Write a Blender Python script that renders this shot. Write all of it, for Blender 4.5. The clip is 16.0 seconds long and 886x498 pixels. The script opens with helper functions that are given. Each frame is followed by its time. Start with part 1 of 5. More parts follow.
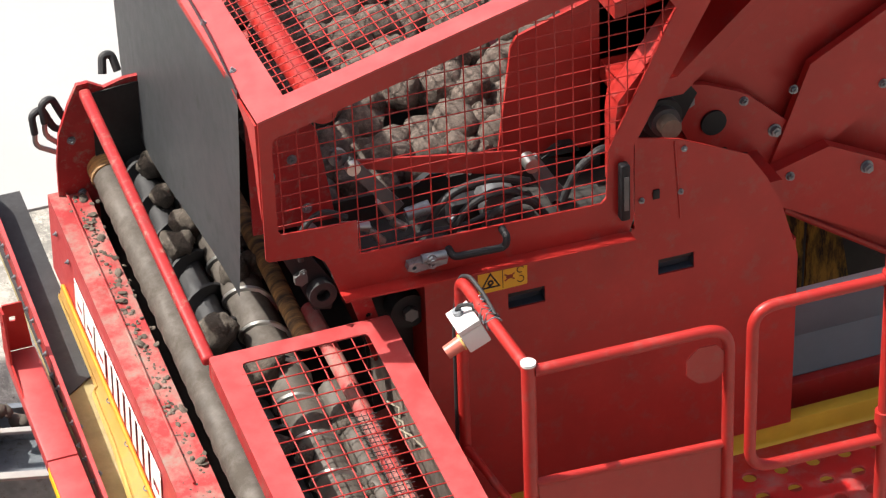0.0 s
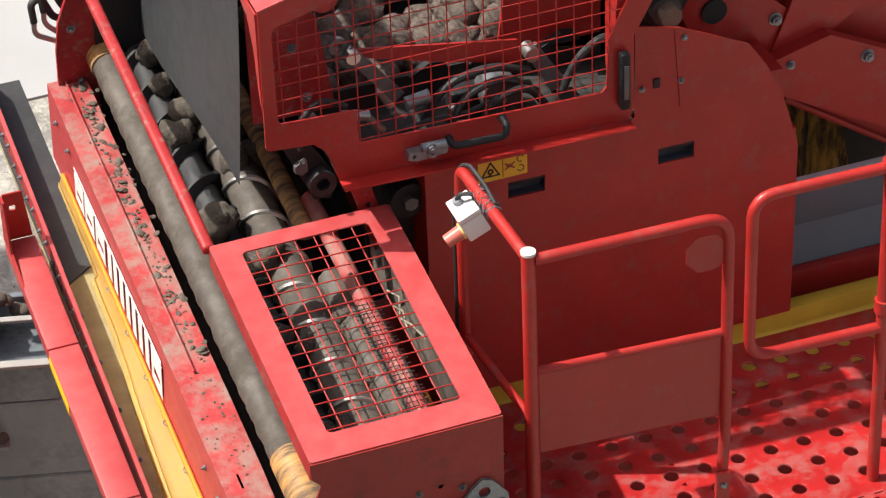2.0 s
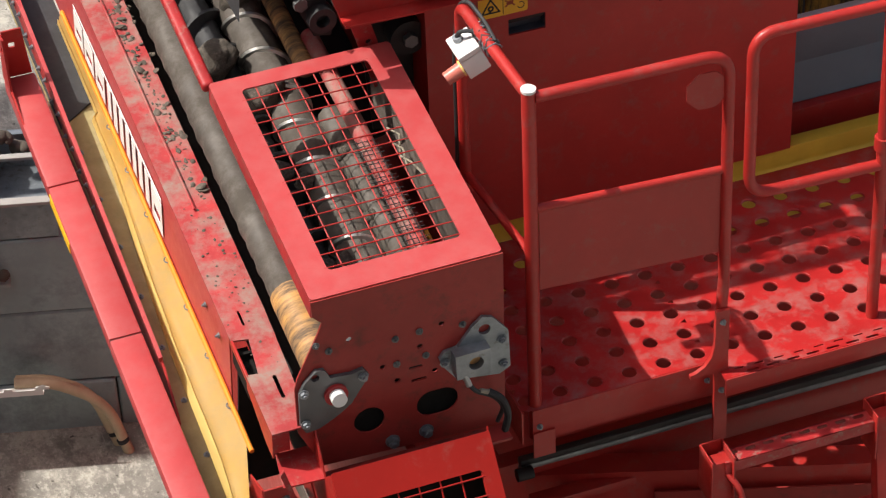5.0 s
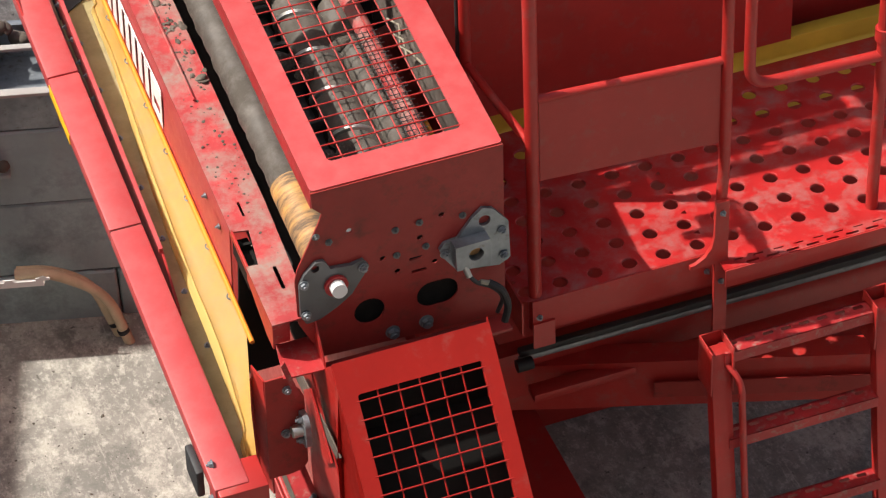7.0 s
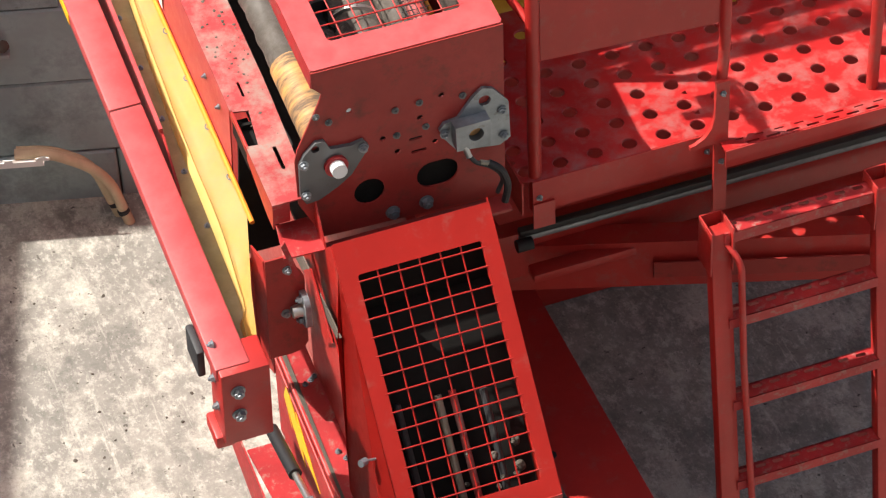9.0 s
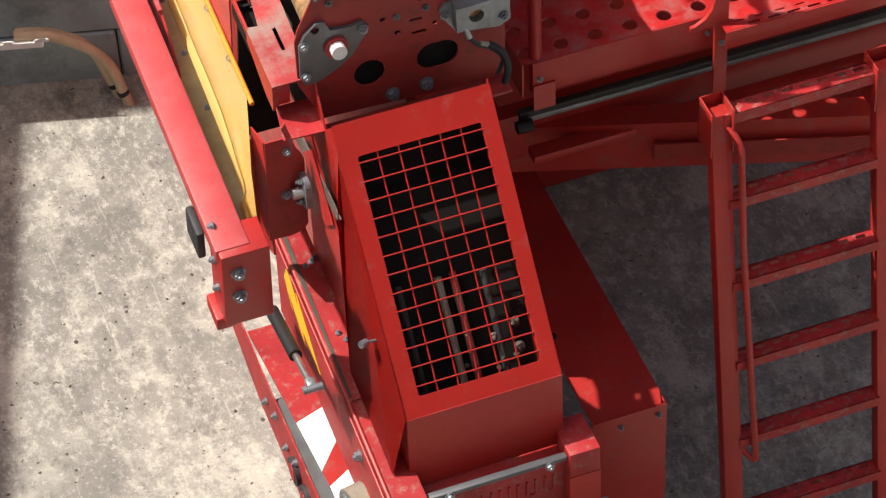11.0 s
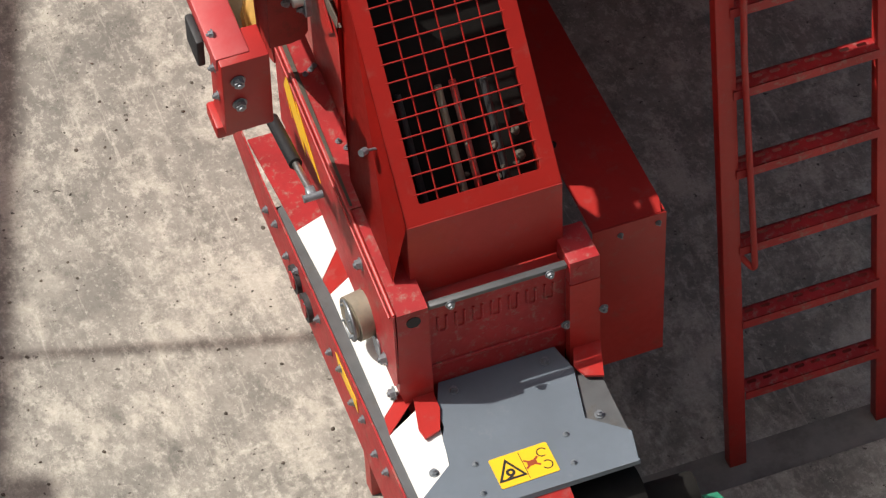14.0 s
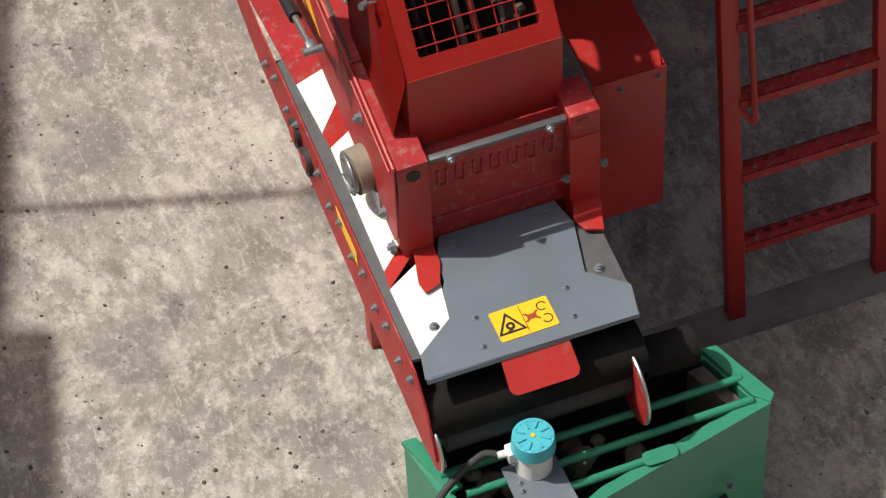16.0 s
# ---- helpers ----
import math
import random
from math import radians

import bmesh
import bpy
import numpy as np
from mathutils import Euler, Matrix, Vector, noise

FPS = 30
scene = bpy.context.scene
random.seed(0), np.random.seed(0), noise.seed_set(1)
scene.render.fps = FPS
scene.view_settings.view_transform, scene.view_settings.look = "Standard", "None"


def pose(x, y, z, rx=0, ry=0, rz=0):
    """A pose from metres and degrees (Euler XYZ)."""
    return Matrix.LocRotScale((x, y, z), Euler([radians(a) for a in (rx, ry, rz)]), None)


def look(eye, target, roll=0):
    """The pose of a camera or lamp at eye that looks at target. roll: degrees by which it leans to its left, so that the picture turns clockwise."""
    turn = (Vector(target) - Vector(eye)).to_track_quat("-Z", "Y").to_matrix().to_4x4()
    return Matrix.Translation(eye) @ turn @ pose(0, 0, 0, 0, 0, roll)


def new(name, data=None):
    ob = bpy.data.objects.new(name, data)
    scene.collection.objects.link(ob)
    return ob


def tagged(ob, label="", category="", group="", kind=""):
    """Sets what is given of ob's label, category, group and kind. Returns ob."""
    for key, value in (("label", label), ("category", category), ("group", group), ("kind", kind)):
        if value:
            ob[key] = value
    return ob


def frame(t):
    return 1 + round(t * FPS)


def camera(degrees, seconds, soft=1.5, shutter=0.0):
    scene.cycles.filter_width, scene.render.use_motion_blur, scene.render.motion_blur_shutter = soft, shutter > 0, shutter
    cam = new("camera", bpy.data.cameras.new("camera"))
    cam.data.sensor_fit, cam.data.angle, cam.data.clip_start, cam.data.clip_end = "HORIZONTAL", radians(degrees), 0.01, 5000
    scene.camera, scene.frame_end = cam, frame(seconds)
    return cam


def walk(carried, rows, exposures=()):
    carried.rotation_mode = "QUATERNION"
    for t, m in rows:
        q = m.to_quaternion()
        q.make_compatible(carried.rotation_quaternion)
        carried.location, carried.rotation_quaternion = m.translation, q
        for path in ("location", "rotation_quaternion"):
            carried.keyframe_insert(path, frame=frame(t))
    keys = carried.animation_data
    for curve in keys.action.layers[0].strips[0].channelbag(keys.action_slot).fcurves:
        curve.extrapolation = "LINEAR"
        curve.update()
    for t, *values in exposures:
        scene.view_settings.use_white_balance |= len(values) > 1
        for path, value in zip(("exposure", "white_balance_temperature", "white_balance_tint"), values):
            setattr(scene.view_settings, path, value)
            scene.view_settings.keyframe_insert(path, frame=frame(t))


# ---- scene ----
cam = camera(16.5, 16.0, soft=1.25)
EYE = (-2.2515, -5.9518, 8.0508)
TILT = ((0, 33.755), (0.5, 34.314), (1, 34.829), (1.5, 35.3), (2, 35.835), (2.5, 36.309), (3, 36.833), (3.5, 37.385),
        (4, 37.893), (4.2, 38.1), (6.5, 40.368), (7, 40.926), (7.5, 41.468), (8, 42.083), (8.5, 42.652), (9, 43.171),
        (9.2, 43.383), (11.3, 45.697), (11.5, 45.897), (12, 46.471), (12.5, 47.003), (13, 47.688), (13.5, 48.293),
        (14, 48.985), (14.5, 49.712), (15, 50.42), (15.5, 51.083), (16, 51.725))
LEAN = 34.3775
START = pose(0, 0, 0, 90 - LEAN, 0, -18.85) @ pose(0, 0, 0, 0, 0, -2.4625)
EXPOSURES = ((0, 0.66), (2, 0.42), (3.5, 0.2), (4.2, 0.18), (7, 0.36), (9, 0.70), (9.3, 0.70), (11.3, 0.33), (12.5, 0.25), (14, 0.06), (16, -0.08))
walk(cam, [(t, Matrix.Translation(EYE) @ START @ pose(0, 0, 0, LEAN - a)) for t, a in TILT], EXPOSURES)

# ---- light ----
SUN_FROM = Vector((-0.635, 0.25, 1.0))
world = bpy.data.worlds.new("sky")
scene.world = world
world.use_nodes = True
sky = world.node_tree.nodes.new("ShaderNodeTexSky")
sky.sky_type, sky.sun_disc = "NISHITA", False
sky.sun_elevation, sky.sun_rotation = radians(55.7), radians(-68.5)
sky.dust_density, sky.ozone_density = 6.0, 0.9
back = world.node_tree.nodes["Background"]
back.inputs[1].default_value = 0.115
world.node_tree.links.new(sky.outputs[0], back.inputs[0])
sun = new("sun", bpy.data.lights.new("sun", "SUN"))
sun.data.energy, sun.data.angle, sun.data.color = 5.0, radians(0.55), (1.0, 0.955, 0.88)
sun.matrix_world = look(SUN_FROM * 20, (0, 0, 0))


# ---- materials ----
def tree(name):
    m = bpy.data.materials.new(name)
    m.use_nodes = True
    n = m.node_tree.nodes
    return m, n, m.node_tree.links, n["Principled BSDF"]


def noise_node(n, l, scale, detail=5.0, rough=0.6, vec=None, stretch=None):
    t = n.new("ShaderNodeTexNoise")
    t.inputs["Scale"].default_value, t.inputs["Detail"].default_value, t.inputs["Roughness"].default_value = scale, detail, rough
    if vec is None:
        vec = n.new("ShaderNodeTexCoord").outputs["Object"]
    if stretch:
        mp = n.new("ShaderNodeMapping")
        mp.inputs["Scale"].default_value = stretch
        l.new(vec, mp.inputs["Vector"])
        vec = mp.outputs["Vector"]
    l.new(vec, t.inputs["Vector"])
    return t.outputs["Fac"]


def ramp(n, l, fac, a, b, ca=(0, 0, 0, 1), cb=(1, 1, 1, 1)):
    r = n.new("ShaderNodeValToRGB")
    e = r.color_ramp.elements
    e[0].position, e[1].position, e[0].color, e[1].color = a, b, ca, cb
    l.new(fac, r.inputs["Fac"])
    return r.outputs["Color"]


def mix(n, l, fac, a, b):
    m = n.new("ShaderNodeMix")
    m.data_type = "RGBA"
    for sock, v in ((m.inputs[0], fac), (m.inputs[6], a), (m.inputs[7], b)):
        if isinstance(v, bpy.types.NodeSocket):
            l.new(v, sock)
        else:
            sock.default_value = v
    return m.outputs[2]


def c4(c, k=1.0):
    return (c[0] * k, c[1] * k, c[2] * k, 1)


def surface(name, col, rough=0.45, metal=0.0, vary=0.25, scale=6.0, dirt=None, dirt_at=(0.55, 0.72), dirt_scale=9.0,
            bump=0.1, bump_scale=60.0, coat=0.0, stretch=None, spec=0.5, fine=40.0, dirt_stretch=None):
    """A surface with slow and fine changes of tone, an optional layer of dirt in patches, and fine relief."""
    m, n, l, b = tree(name)
    vec = n.new("ShaderNodeTexCoord").outputs["Object"]
    big = noise_node(n, l, scale, 4, 0.6, vec, stretch)
    small = noise_node(n, l, fine, 5, 0.65, vec, stretch)
    base = mix(n, l, ramp(n, l, big, 0.3, 0.7), c4(col, 1 - vary), c4(col, 1 + vary * 0.6))
    base = mix(n, l, ramp(n, l, small, 0.35, 0.75), base, mix(n, l, 0.5, base, c4(col, 1 - vary * 0.7)))
    r = n.new("ShaderNodeMapRange")
    l.new(small, r.inputs["Value"])
    r.inputs["To Min"].default_value, r.inputs["To Max"].default_value = max(0.05, rough - 0.1), min(1, rough + 0.14)
    rough_out = r.outputs["Result"]
    if dirt:
        a = noise_node(n, l, dirt_scale, 8, 0.72, vec, dirt_stretch)
        mask = ramp(n, l, a, *dirt_at)
        base = mix(n, l, mask, base, c4(dirt))
        rr = n.new("ShaderNodeMix")
        l.new(mask, rr.inputs[0])
        l.new(rough_out, rr.inputs[2])
        rr.inputs[3].default_value = 0.9
        rough_out = rr.outputs[0]
    l.new(base, b.inputs["Base Color"])
    l.new(rough_out, b.inputs["Roughness"])
    b.inputs["Metallic"].default_value = metal
    b.inputs["Specular IOR Level"].default_value = spec
    b.inputs["Coat Weight"].default_value = coat
    b.inputs["Coat Roughness"].default_value = 0.2
    if bump:
        bn = n.new("ShaderNodeBump")
        bn.inputs["Strength"].default_value, bn.inputs["Distance"].default_value = bump, 0.004
        l.new(noise_node(n, l, bump_scale, 5, 0.6, vec, stretch), bn.inputs["Height"])
        l.new(bn.outputs["Normal"], b.inputs["Normal"])
    return m


RED_COL = (0.385, 0.0205, 0.0165)
RED = surface("red_paint", RED_COL, 0.44, vary=0.18, scale=3.5, dirt=(0.25, 0.11, 0.095), dirt_at=(0.54, 0.90), dirt_scale=16, bump=0.04, coat=0.10, spec=0.42)
RED_FRESH = surface("fresh_red_paint", (0.335, 0.0125, 0.0085), 0.40, vary=0.14, scale=3, dirt=(0.28, 0.09, 0.07), dirt_at=(0.56, 0.92), dirt_scale=14, bump=0.04, coat=0.04, spec=0.3)
# Paler red for sunlit tops: sky sheen put into the colour, along with dust.
RED_DUST_SHEEN = surface("dust_and_sheen_red_paint", (0.42, 0.045, 0.047), 0.48, vary=0.10, scale=2.0, dirt=(0.43, 0.105, 0.10), dirt_at=(0.42, 0.95), dirt_scale=14, bump=0.06, coat=0.10)
RED_WORN = surface("worn_red_paint", (0.35, 0.015, 0.017), 0.5, vary=0.3, scale=6, dirt=(0.27, 0.18, 0.145), dirt_at=(0.53, 0.72), dirt_scale=30, bump=0.12)
RED_MUDDY = surface("muddy_red_paint", (0.38, 0.030, 0.032), 0.55, vary=0.3, scale=8, dirt=(0.27, 0.195, 0.165), dirt_at=(0.42, 0.66), dirt_scale=9, bump=0.3, bump_scale=40)
RED_GRIMY = surface("grimy_red_paint", (0.30, 0.026, 0.021), 0.5, vary=0.22, scale=4, dirt=(0.085, 0.045, 0.034), dirt_at=(0.52, 0.80), dirt_scale=11, bump=0.06, coat=0.04, spec=0.4)
RED_DECK = surface("walked_red_paint", (0.41, 0.016, 0.016), 0.40, vary=0.28, scale=5, dirt=(0.27, 0.15, 0.135), dirt_at=(0.47, 0.80), dirt_scale=12, bump=0.1, coat=0.1, spec=0.4)
YELLOW = surface("yellow_sheet", (0.74, 0.475, 0.13), 0.42, vary=0.14, scale=4, dirt=(0.60, 0.45, 0.22), dirt_at=(0.46, 0.78), dirt_scale=5, bump=0.05)
AMBER = surface("amber_paint", (0.62, 0.38, 0.03), 0.5, vary=0.2, scale=4, bump=0.04)
AMBER_MUDDY = surface("mud_streaked_amber_paint", (0.55, 0.30, 0.02), 0.6, vary=0.3, scale=6, bump=0.2, dirt=(0.05, 0.035, 0.015), dirt_at=(0.42, 0.58), dirt_scale=9, dirt_stretch=(3.0, 1.0, 0.7))
PALE_YELLOW = surface("pale_yellow_sheet_edge", (0.83, 0.63, 0.22), 0.45, vary=0.1, scale=5, bump=0.03)
ORANGE = surface("orange_edge", (0.85, 0.26, 0.02), 0.45, vary=0.12, bump=0.03)
BELT = surface("olive_belt", (0.34, 0.275, 0.125), 0.75, vary=0.25, scale=12, bump=0.3, dirt=(0.40, 0.33, 0.19), dirt_at=(0.5, 0.8))
RUBBER = surface("black_rubber", (0.03, 0.03, 0.032), 0.6, vary=0.4, scale=8, bump=0.1, dirt=(0.1, 0.09, 0.08), dirt_at=(0.6, 0.85))
FLAP = surface("grey_rubber_sheet", (0.105, 0.112, 0.12), 0.42, vary=0.2, scale=2.5, bump=0.05, fine=18, dirt=(0.15, 0.14, 0.13), dirt_at=(0.6, 0.9))
MUD_ROLLER = surface("earthy_roller_steel", (0.10, 0.085, 0.072), 0.55, metal=0.1, vary=0.4, scale=9, bump=0.35, bump_scale=35, dirt=(0.07, 0.058, 0.047), dirt_at=(0.42, 0.62), dirt_scale=12)
BARE = surface("orange_roller_core", (0.58, 0.30, 0.09), 0.4, vary=0.35, scale=10, bump=0.2, dirt=(0.11, 0.075, 0.05), dirt_at=(0.40, 0.60), dirt_scale=6, dirt_stretch=(0.8, 4.5, 0.8))
STEEL = surface("bright_steel", (0.56, 0.55, 0.52), 0.32, metal=0.9, vary=0.2, bump=0.05)
GALV = surface("galvanised_steel", (0.27, 0.295, 0.32), 0.45, metal=0.7, vary=0.3, scale=16, bump=0.1, dirt=(0.15, 0.125, 0.10), dirt_at=(0.56, 0.76), dirt_scale=22)
DULL_STEEL = surface("dull_grey_steel", (0.14, 0.145, 0.15), 0.45, metal=0.5, vary=0.3, scale=10, bump=0.1, dirt=(0.13, 0.11, 0.09), dirt_at=(0.55, 0.8))
SLATE = surface("blue_grey_sheet", (0.125, 0.150, 0.180), 0.42, vary=0.14, scale=4, bump=0.03, dirt=(0.22, 0.23, 0.24), dirt_at=(0.60, 0.92), dirt_scale=7)
WHITE = surface("white_paint", (0.78, 0.77, 0.74), 0.5, vary=0.06, bump=0.03)
PLASTIC = surface("pale_plastic", (0.72, 0.71, 0.70), 0.45, vary=0.06, bump=0.02)
BLACK = surface("black_plastic", (0.016, 0.016, 0.018), 0.55, vary=0.2, bump=0.05, spec=0.35)
# Dark for insides, openings and joints: the shade of hollows put into the colour.
DARK = surface("dark_shade_inside", (0.03, 0.027, 0.025), 0.8, vary=0.4, bump=0.2)
# Near-black: the shade of deep hollows put into the colour; also on black drums.
SHADE_BLACK = surface("black_shade_and_drums", (0.014, 0.013, 0.012), 0.95, vary=0.4, bump=0.3, spec=0.15)
DUSTY_STEEL = surface("dusty_beige_steel", (0.30, 0.27, 0.21), 0.6, metal=0.4, vary=0.3, scale=14, bump=0.2, dirt=(0.36, 0.30, 0.22), dirt_at=(0.5, 0.7), dirt_scale=20)
GREEN = surface("green_paint", (0.025, 0.215, 0.125), 0.4, vary=0.15, scale=4, dirt=(0.12, 0.17, 0.12), dirt_at=(0.66, 0.9), bump=0.05, coat=0.2)
TEAL = surface("turquoise_plastic", (0.07, 0.42, 0.50), 0.4, vary=0.1, bump=0.03)
PINK = surface("faded_red_plastic", (0.55, 0.16, 0.12), 0.4, vary=0.08, bump=0.02)
BLUE_GREY = surface("dark_blue_grey_plastic", (0.045, 0.055, 0.075), 0.5, vary=0.15, bump=0.03)
EARTH = surface("dry_earth", (0.105, 0.082, 0.068), 0.95, vary=0.45, scale=3, bump=1.0, bump_scale=9, dirt=(0.20, 0.16, 0.135), dirt_at=(0.46, 0.68), dirt_scale=3.5, fine=12)
DARK_EARTH = surface("damp_earth", (0.085, 0.07, 0.055), 0.95, vary=0.45, scale=3, bump=1.0, bump_scale=9, dirt=(0.15, 0.12, 0.1), dirt_at=(0.5, 0.7), dirt_scale=4, fine=12)
MUD = surface("drying_mud", (0.11, 0.088, 0.07), 0.95, vary=0.4, scale=14, bump=0.6, bump_scale=45, dirt=(0.19, 0.15, 0.125), dirt_at=(0.5, 0.72), dirt_scale=18)
HOSE = surface("beige_conduit", (0.52, 0.40, 0.26), 0.6, vary=0.2, scale=12, bump=0.1)
PLASTER = surface("grey_plaster", (0.36, 0.35, 0.33), 0.9, vary=0.15, bump=0.2)
PALE = surface("smooth_pale_concrete", (0.34, 0.34, 0.335), 0.8, vary=0.06, scale=0.6, bump=0.05)
BLOCK = surface("cast_concrete_block", (0.30, 0.385, 0.385), 0.9, vary=0.28, scale=2.2, bump=0.35, bump_scale=30, dirt=(0.15, 0.19, 0.19), dirt_at=(0.52, 0.75), dirt_scale=2.5)


def concrete():
    """Yard concrete: grey paste, pale scoured skin in ragged patches, dark stains, scrape streaks, grit."""
    m, n, l, b = tree("worn_yard_concrete")
    vec = n.new("ShaderNodeTexCoord").outputs["Object"]
    big = noise_node(n, l, 0.8, 5, 0.55, vec)
    mid = noise_node(n, l, 5.0, 10, 0.74, vec, (1.25, 0.75, 1))
    grit = noise_node(n, l, 70, 4, 0.7, vec)
    base = mix(n, l, ramp(n, l, big, 0.35, 0.65), (0.235, 0.222, 0.198, 1), (0.33, 0.31, 0.272, 1))
    base = mix(n, l, ramp(n, l, mid, 0.40, 0.56), mix(n, l, 0.6, base, (0.155, 0.147, 0.13, 1)), base)
    skin = noise_node(n, l, 2.6, 12, 0.80, vec, (1.1, 0.8, 1))
    base = mix(n, l, ramp(n, l, skin, 0.49, 0.57), base, mix(n, l, 0.55, base, (0.60, 0.565, 0.485, 1)))
    flakes = noise_node(n, l, 21, 8, 0.78, vec, (1.0, 0.6, 1))
    base = mix(n, l, ramp(n, l, flakes, 0.52, 0.60), base, mix(n, l, 0.5, base, (0.62, 0.585, 0.51, 1)))
    base = mix(n, l, ramp(n, l, noise_node(n, l, 13, 9, 0.8, vec), 0.555, 0.62), base, mix(n, l, 0.48, base, (0.12, 0.115, 0.10, 1)))
    base = mix(n, l, ramp(n, l, noise_node(n, l, 1.7, 7, 0.66, vec), 0.53, 0.62), base, mix(n, l, 0.5, base, (0.12, 0.115, 0.105, 1)))
    base = mix(n, l, ramp(n, l, noise_node(n, l, 46, 6, 0.7, vec, (1.0, 0.75, 1)), 0.56, 0.63), base, mix(n, l, 0.38, base, (0.60, 0.57, 0.50, 1)))
    streak = noise_node(n, l, 9, 6, 0.7, vec, (3.2, 0.22, 1))
    base = mix(n, l, ramp(n, l, streak, 0.60, 0.66), base, mix(n, l, 0.4, base, (0.58, 0.55, 0.48, 1)))
    base = mix(n, l, ramp(n, l, noise_node(n, l, 4.2, 9, 0.76, vec, (1.2, 0.7, 1)), 0.55, 0.62), base, mix(n, l, 0.45, base, (0.075, 0.072, 0.065, 1)))
    base = mix(n, l, ramp(n, l, noise_node(n, l, 30, 3, 0.6, vec), 0.665, 0.70), base, (0.075, 0.066, 0.055, 1))
    base = mix(n, l, ramp(n, l, grit, 0.3, 0.8), base, mix(n, l, 0.4, base, (0.12, 0.115, 0.1, 1)))
    l.new(base, b.inputs["Base Color"])
    b.inputs["Roughness"].default_value = 0.9
    bn = n.new("ShaderNodeBump")
    bn.inputs["Strength"].default_value, bn.inputs["Distance"].default_value = 0.5, 0.006
    l.new(mid, bn.inputs["Height"])
    bn2 = n.new("ShaderNodeBump")
    bn2.inputs["Strength"].default_value, bn2.inputs["Distance"].default_value = 0.4, 0.003
    l.new(grit, bn2.inputs["Height"])
    l.new(bn.outputs["Normal"], bn2.inputs["Normal"])
    l.new(bn2.outputs["Normal"], b.inputs["Normal"])
    return m


CONCRETE = concrete()
GUTTER = surface("dark_gutter_concrete", (0.20, 0.185, 0.165), 0.7, vary=0.25, scale=3, bump=0.2, dirt=(0.10, 0.092, 0.08), dirt_at=(0.48, 0.7), dirt_scale=4)


# ---- building blocks ----
def thing(name, m=None, label="", category="", group="", kind=""):
    ob = new(name)
    ob.empty_display_size = 0.1
    if m is not None:
        ob.matrix_world = m
    return tagged(ob, label, category, group, kind)


def mesh_of(name, bm, material, smooth=35):
    bmesh.ops.recalc_face_normals(bm, faces=bm.faces)
    me = bpy.data.meshes.new(name)
    bm.to_mesh(me)
    bm.free()
    for mt in (material if isinstance(material, (list, tuple)) else (material,)):
        me.materials.append(mt)
    if smooth:
        me.shade_smooth()
        me.set_sharp_from_angle(angle=radians(smooth))
    return me


def part(name, bm, material, parent, label="", smooth=35, m=None, kind=""):
    ob = new(name, mesh_of(name, bm, material, smooth))
    ob.parent = parent
    if m is not None:
        ob.matrix_local = m
    return tagged(ob, label, kind=kind)


def share(name, me, parent, m, label=""):
    ob = new(name, me)
    ob.parent = parent
    ob.matrix_local = m
    return tagged(ob, label)


def structure(name, bm, material, label, category, m=None, smooth=35):
    ob = new(name, mesh_of(name, bm, material, smooth))
    if m is not None:
        ob.matrix_world = m
    return tagged(ob, label, category, kind="structure")


def box(a, b, bev=0.003, bm=None, seg=2):
    bm = bm or bmesh.new()
    g = bmesh.ops.create_cube(bm, size=1.0)["verts"]
    a, b = Vector(a), Vector(b)
    for v in g:
        v.co = Vector(((a + b)[i] / 2 + v.co[i] * (b - a)[i] for i in range(3)))
    if bev:
        ed = list({e for v in g for e in v.link_edges})
        bmesh.ops.bevel(bm, geom=ed, offset=bev, segments=seg, affect="EDGES", profile=0.5)
    return bm


def put(axis, p, a):
    """A point of a plane figure: across 'x' it is (y, z), across 'y' (x, z), across 'z' (x, y)."""
    return {"x": (a, p[0], p[1]), "y": (p[0], a, p[1]), "z": (p[0], p[1], a)}[axis]


def holed(outer, holes, axis, a0, a1, bm=None):
    """A flat sheet of any outline with holes, of real thickness."""
    bm = bm or bmesh.new()
    edges = []
    for loop in (outer, *holes):
        vs = [bm.verts.new(put(axis, p, a0)) for p in loop]
        edges += [bm.edges.new((vs[i], vs[(i + 1) % len(vs)])) for i in range(len(vs))]
    faces = [f for f in bmesh.ops.triangle_fill(bm, use_beauty=True, use_dissolve=False, edges=edges)["geom"] if isinstance(f, bmesh.types.BMFace)]
    ex = bmesh.ops.extrude_face_region(bm, geom=faces)["geom"]
    d = Vector(put(axis, (0, 0), a1 - a0))
    for v in ex:
        if isinstance(v, bmesh.types.BMVert):
            v.co += d
    return bm


def prism(poly, axis, a0, a1, bm=None):
    bm = bm or bmesh.new()
    lo = [bm.verts.new(put(axis, p, a0)) for p in poly]
    hi = [bm.verts.new(put(axis, p, a1)) for p in poly]
    k = len(poly)
    bm.faces.new(lo[::-1]), bm.faces.new(hi)
    for i in range(k):
        bm.faces.new((lo[i], lo[(i + 1) % k], hi[(i + 1) % k], hi[i]))
    return bm


def ring(c, r, k=20, ry=None, start=0.0):
    return [(c[0] + r * math.cos(start + 2 * math.pi * i / k), c[1] + (ry or r) * math.sin(start + 2 * math.pi * i / k)) for i in range(k)]


def rounded(x0, y0, x1, y1, r, k=5):
    out = []
    for cx, cy, s in ((x1 - r, y1 - r, 0), (x0 + r, y1 - r, 90), (x0 + r, y0 + r, 180), (x1 - r, y0 + r, 270)):
        out += [(cx + r * math.cos(radians(s + 90 * i / k)), cy + r * math.sin(radians(s + 90 * i / k))) for i in range(k + 1)]
    return out


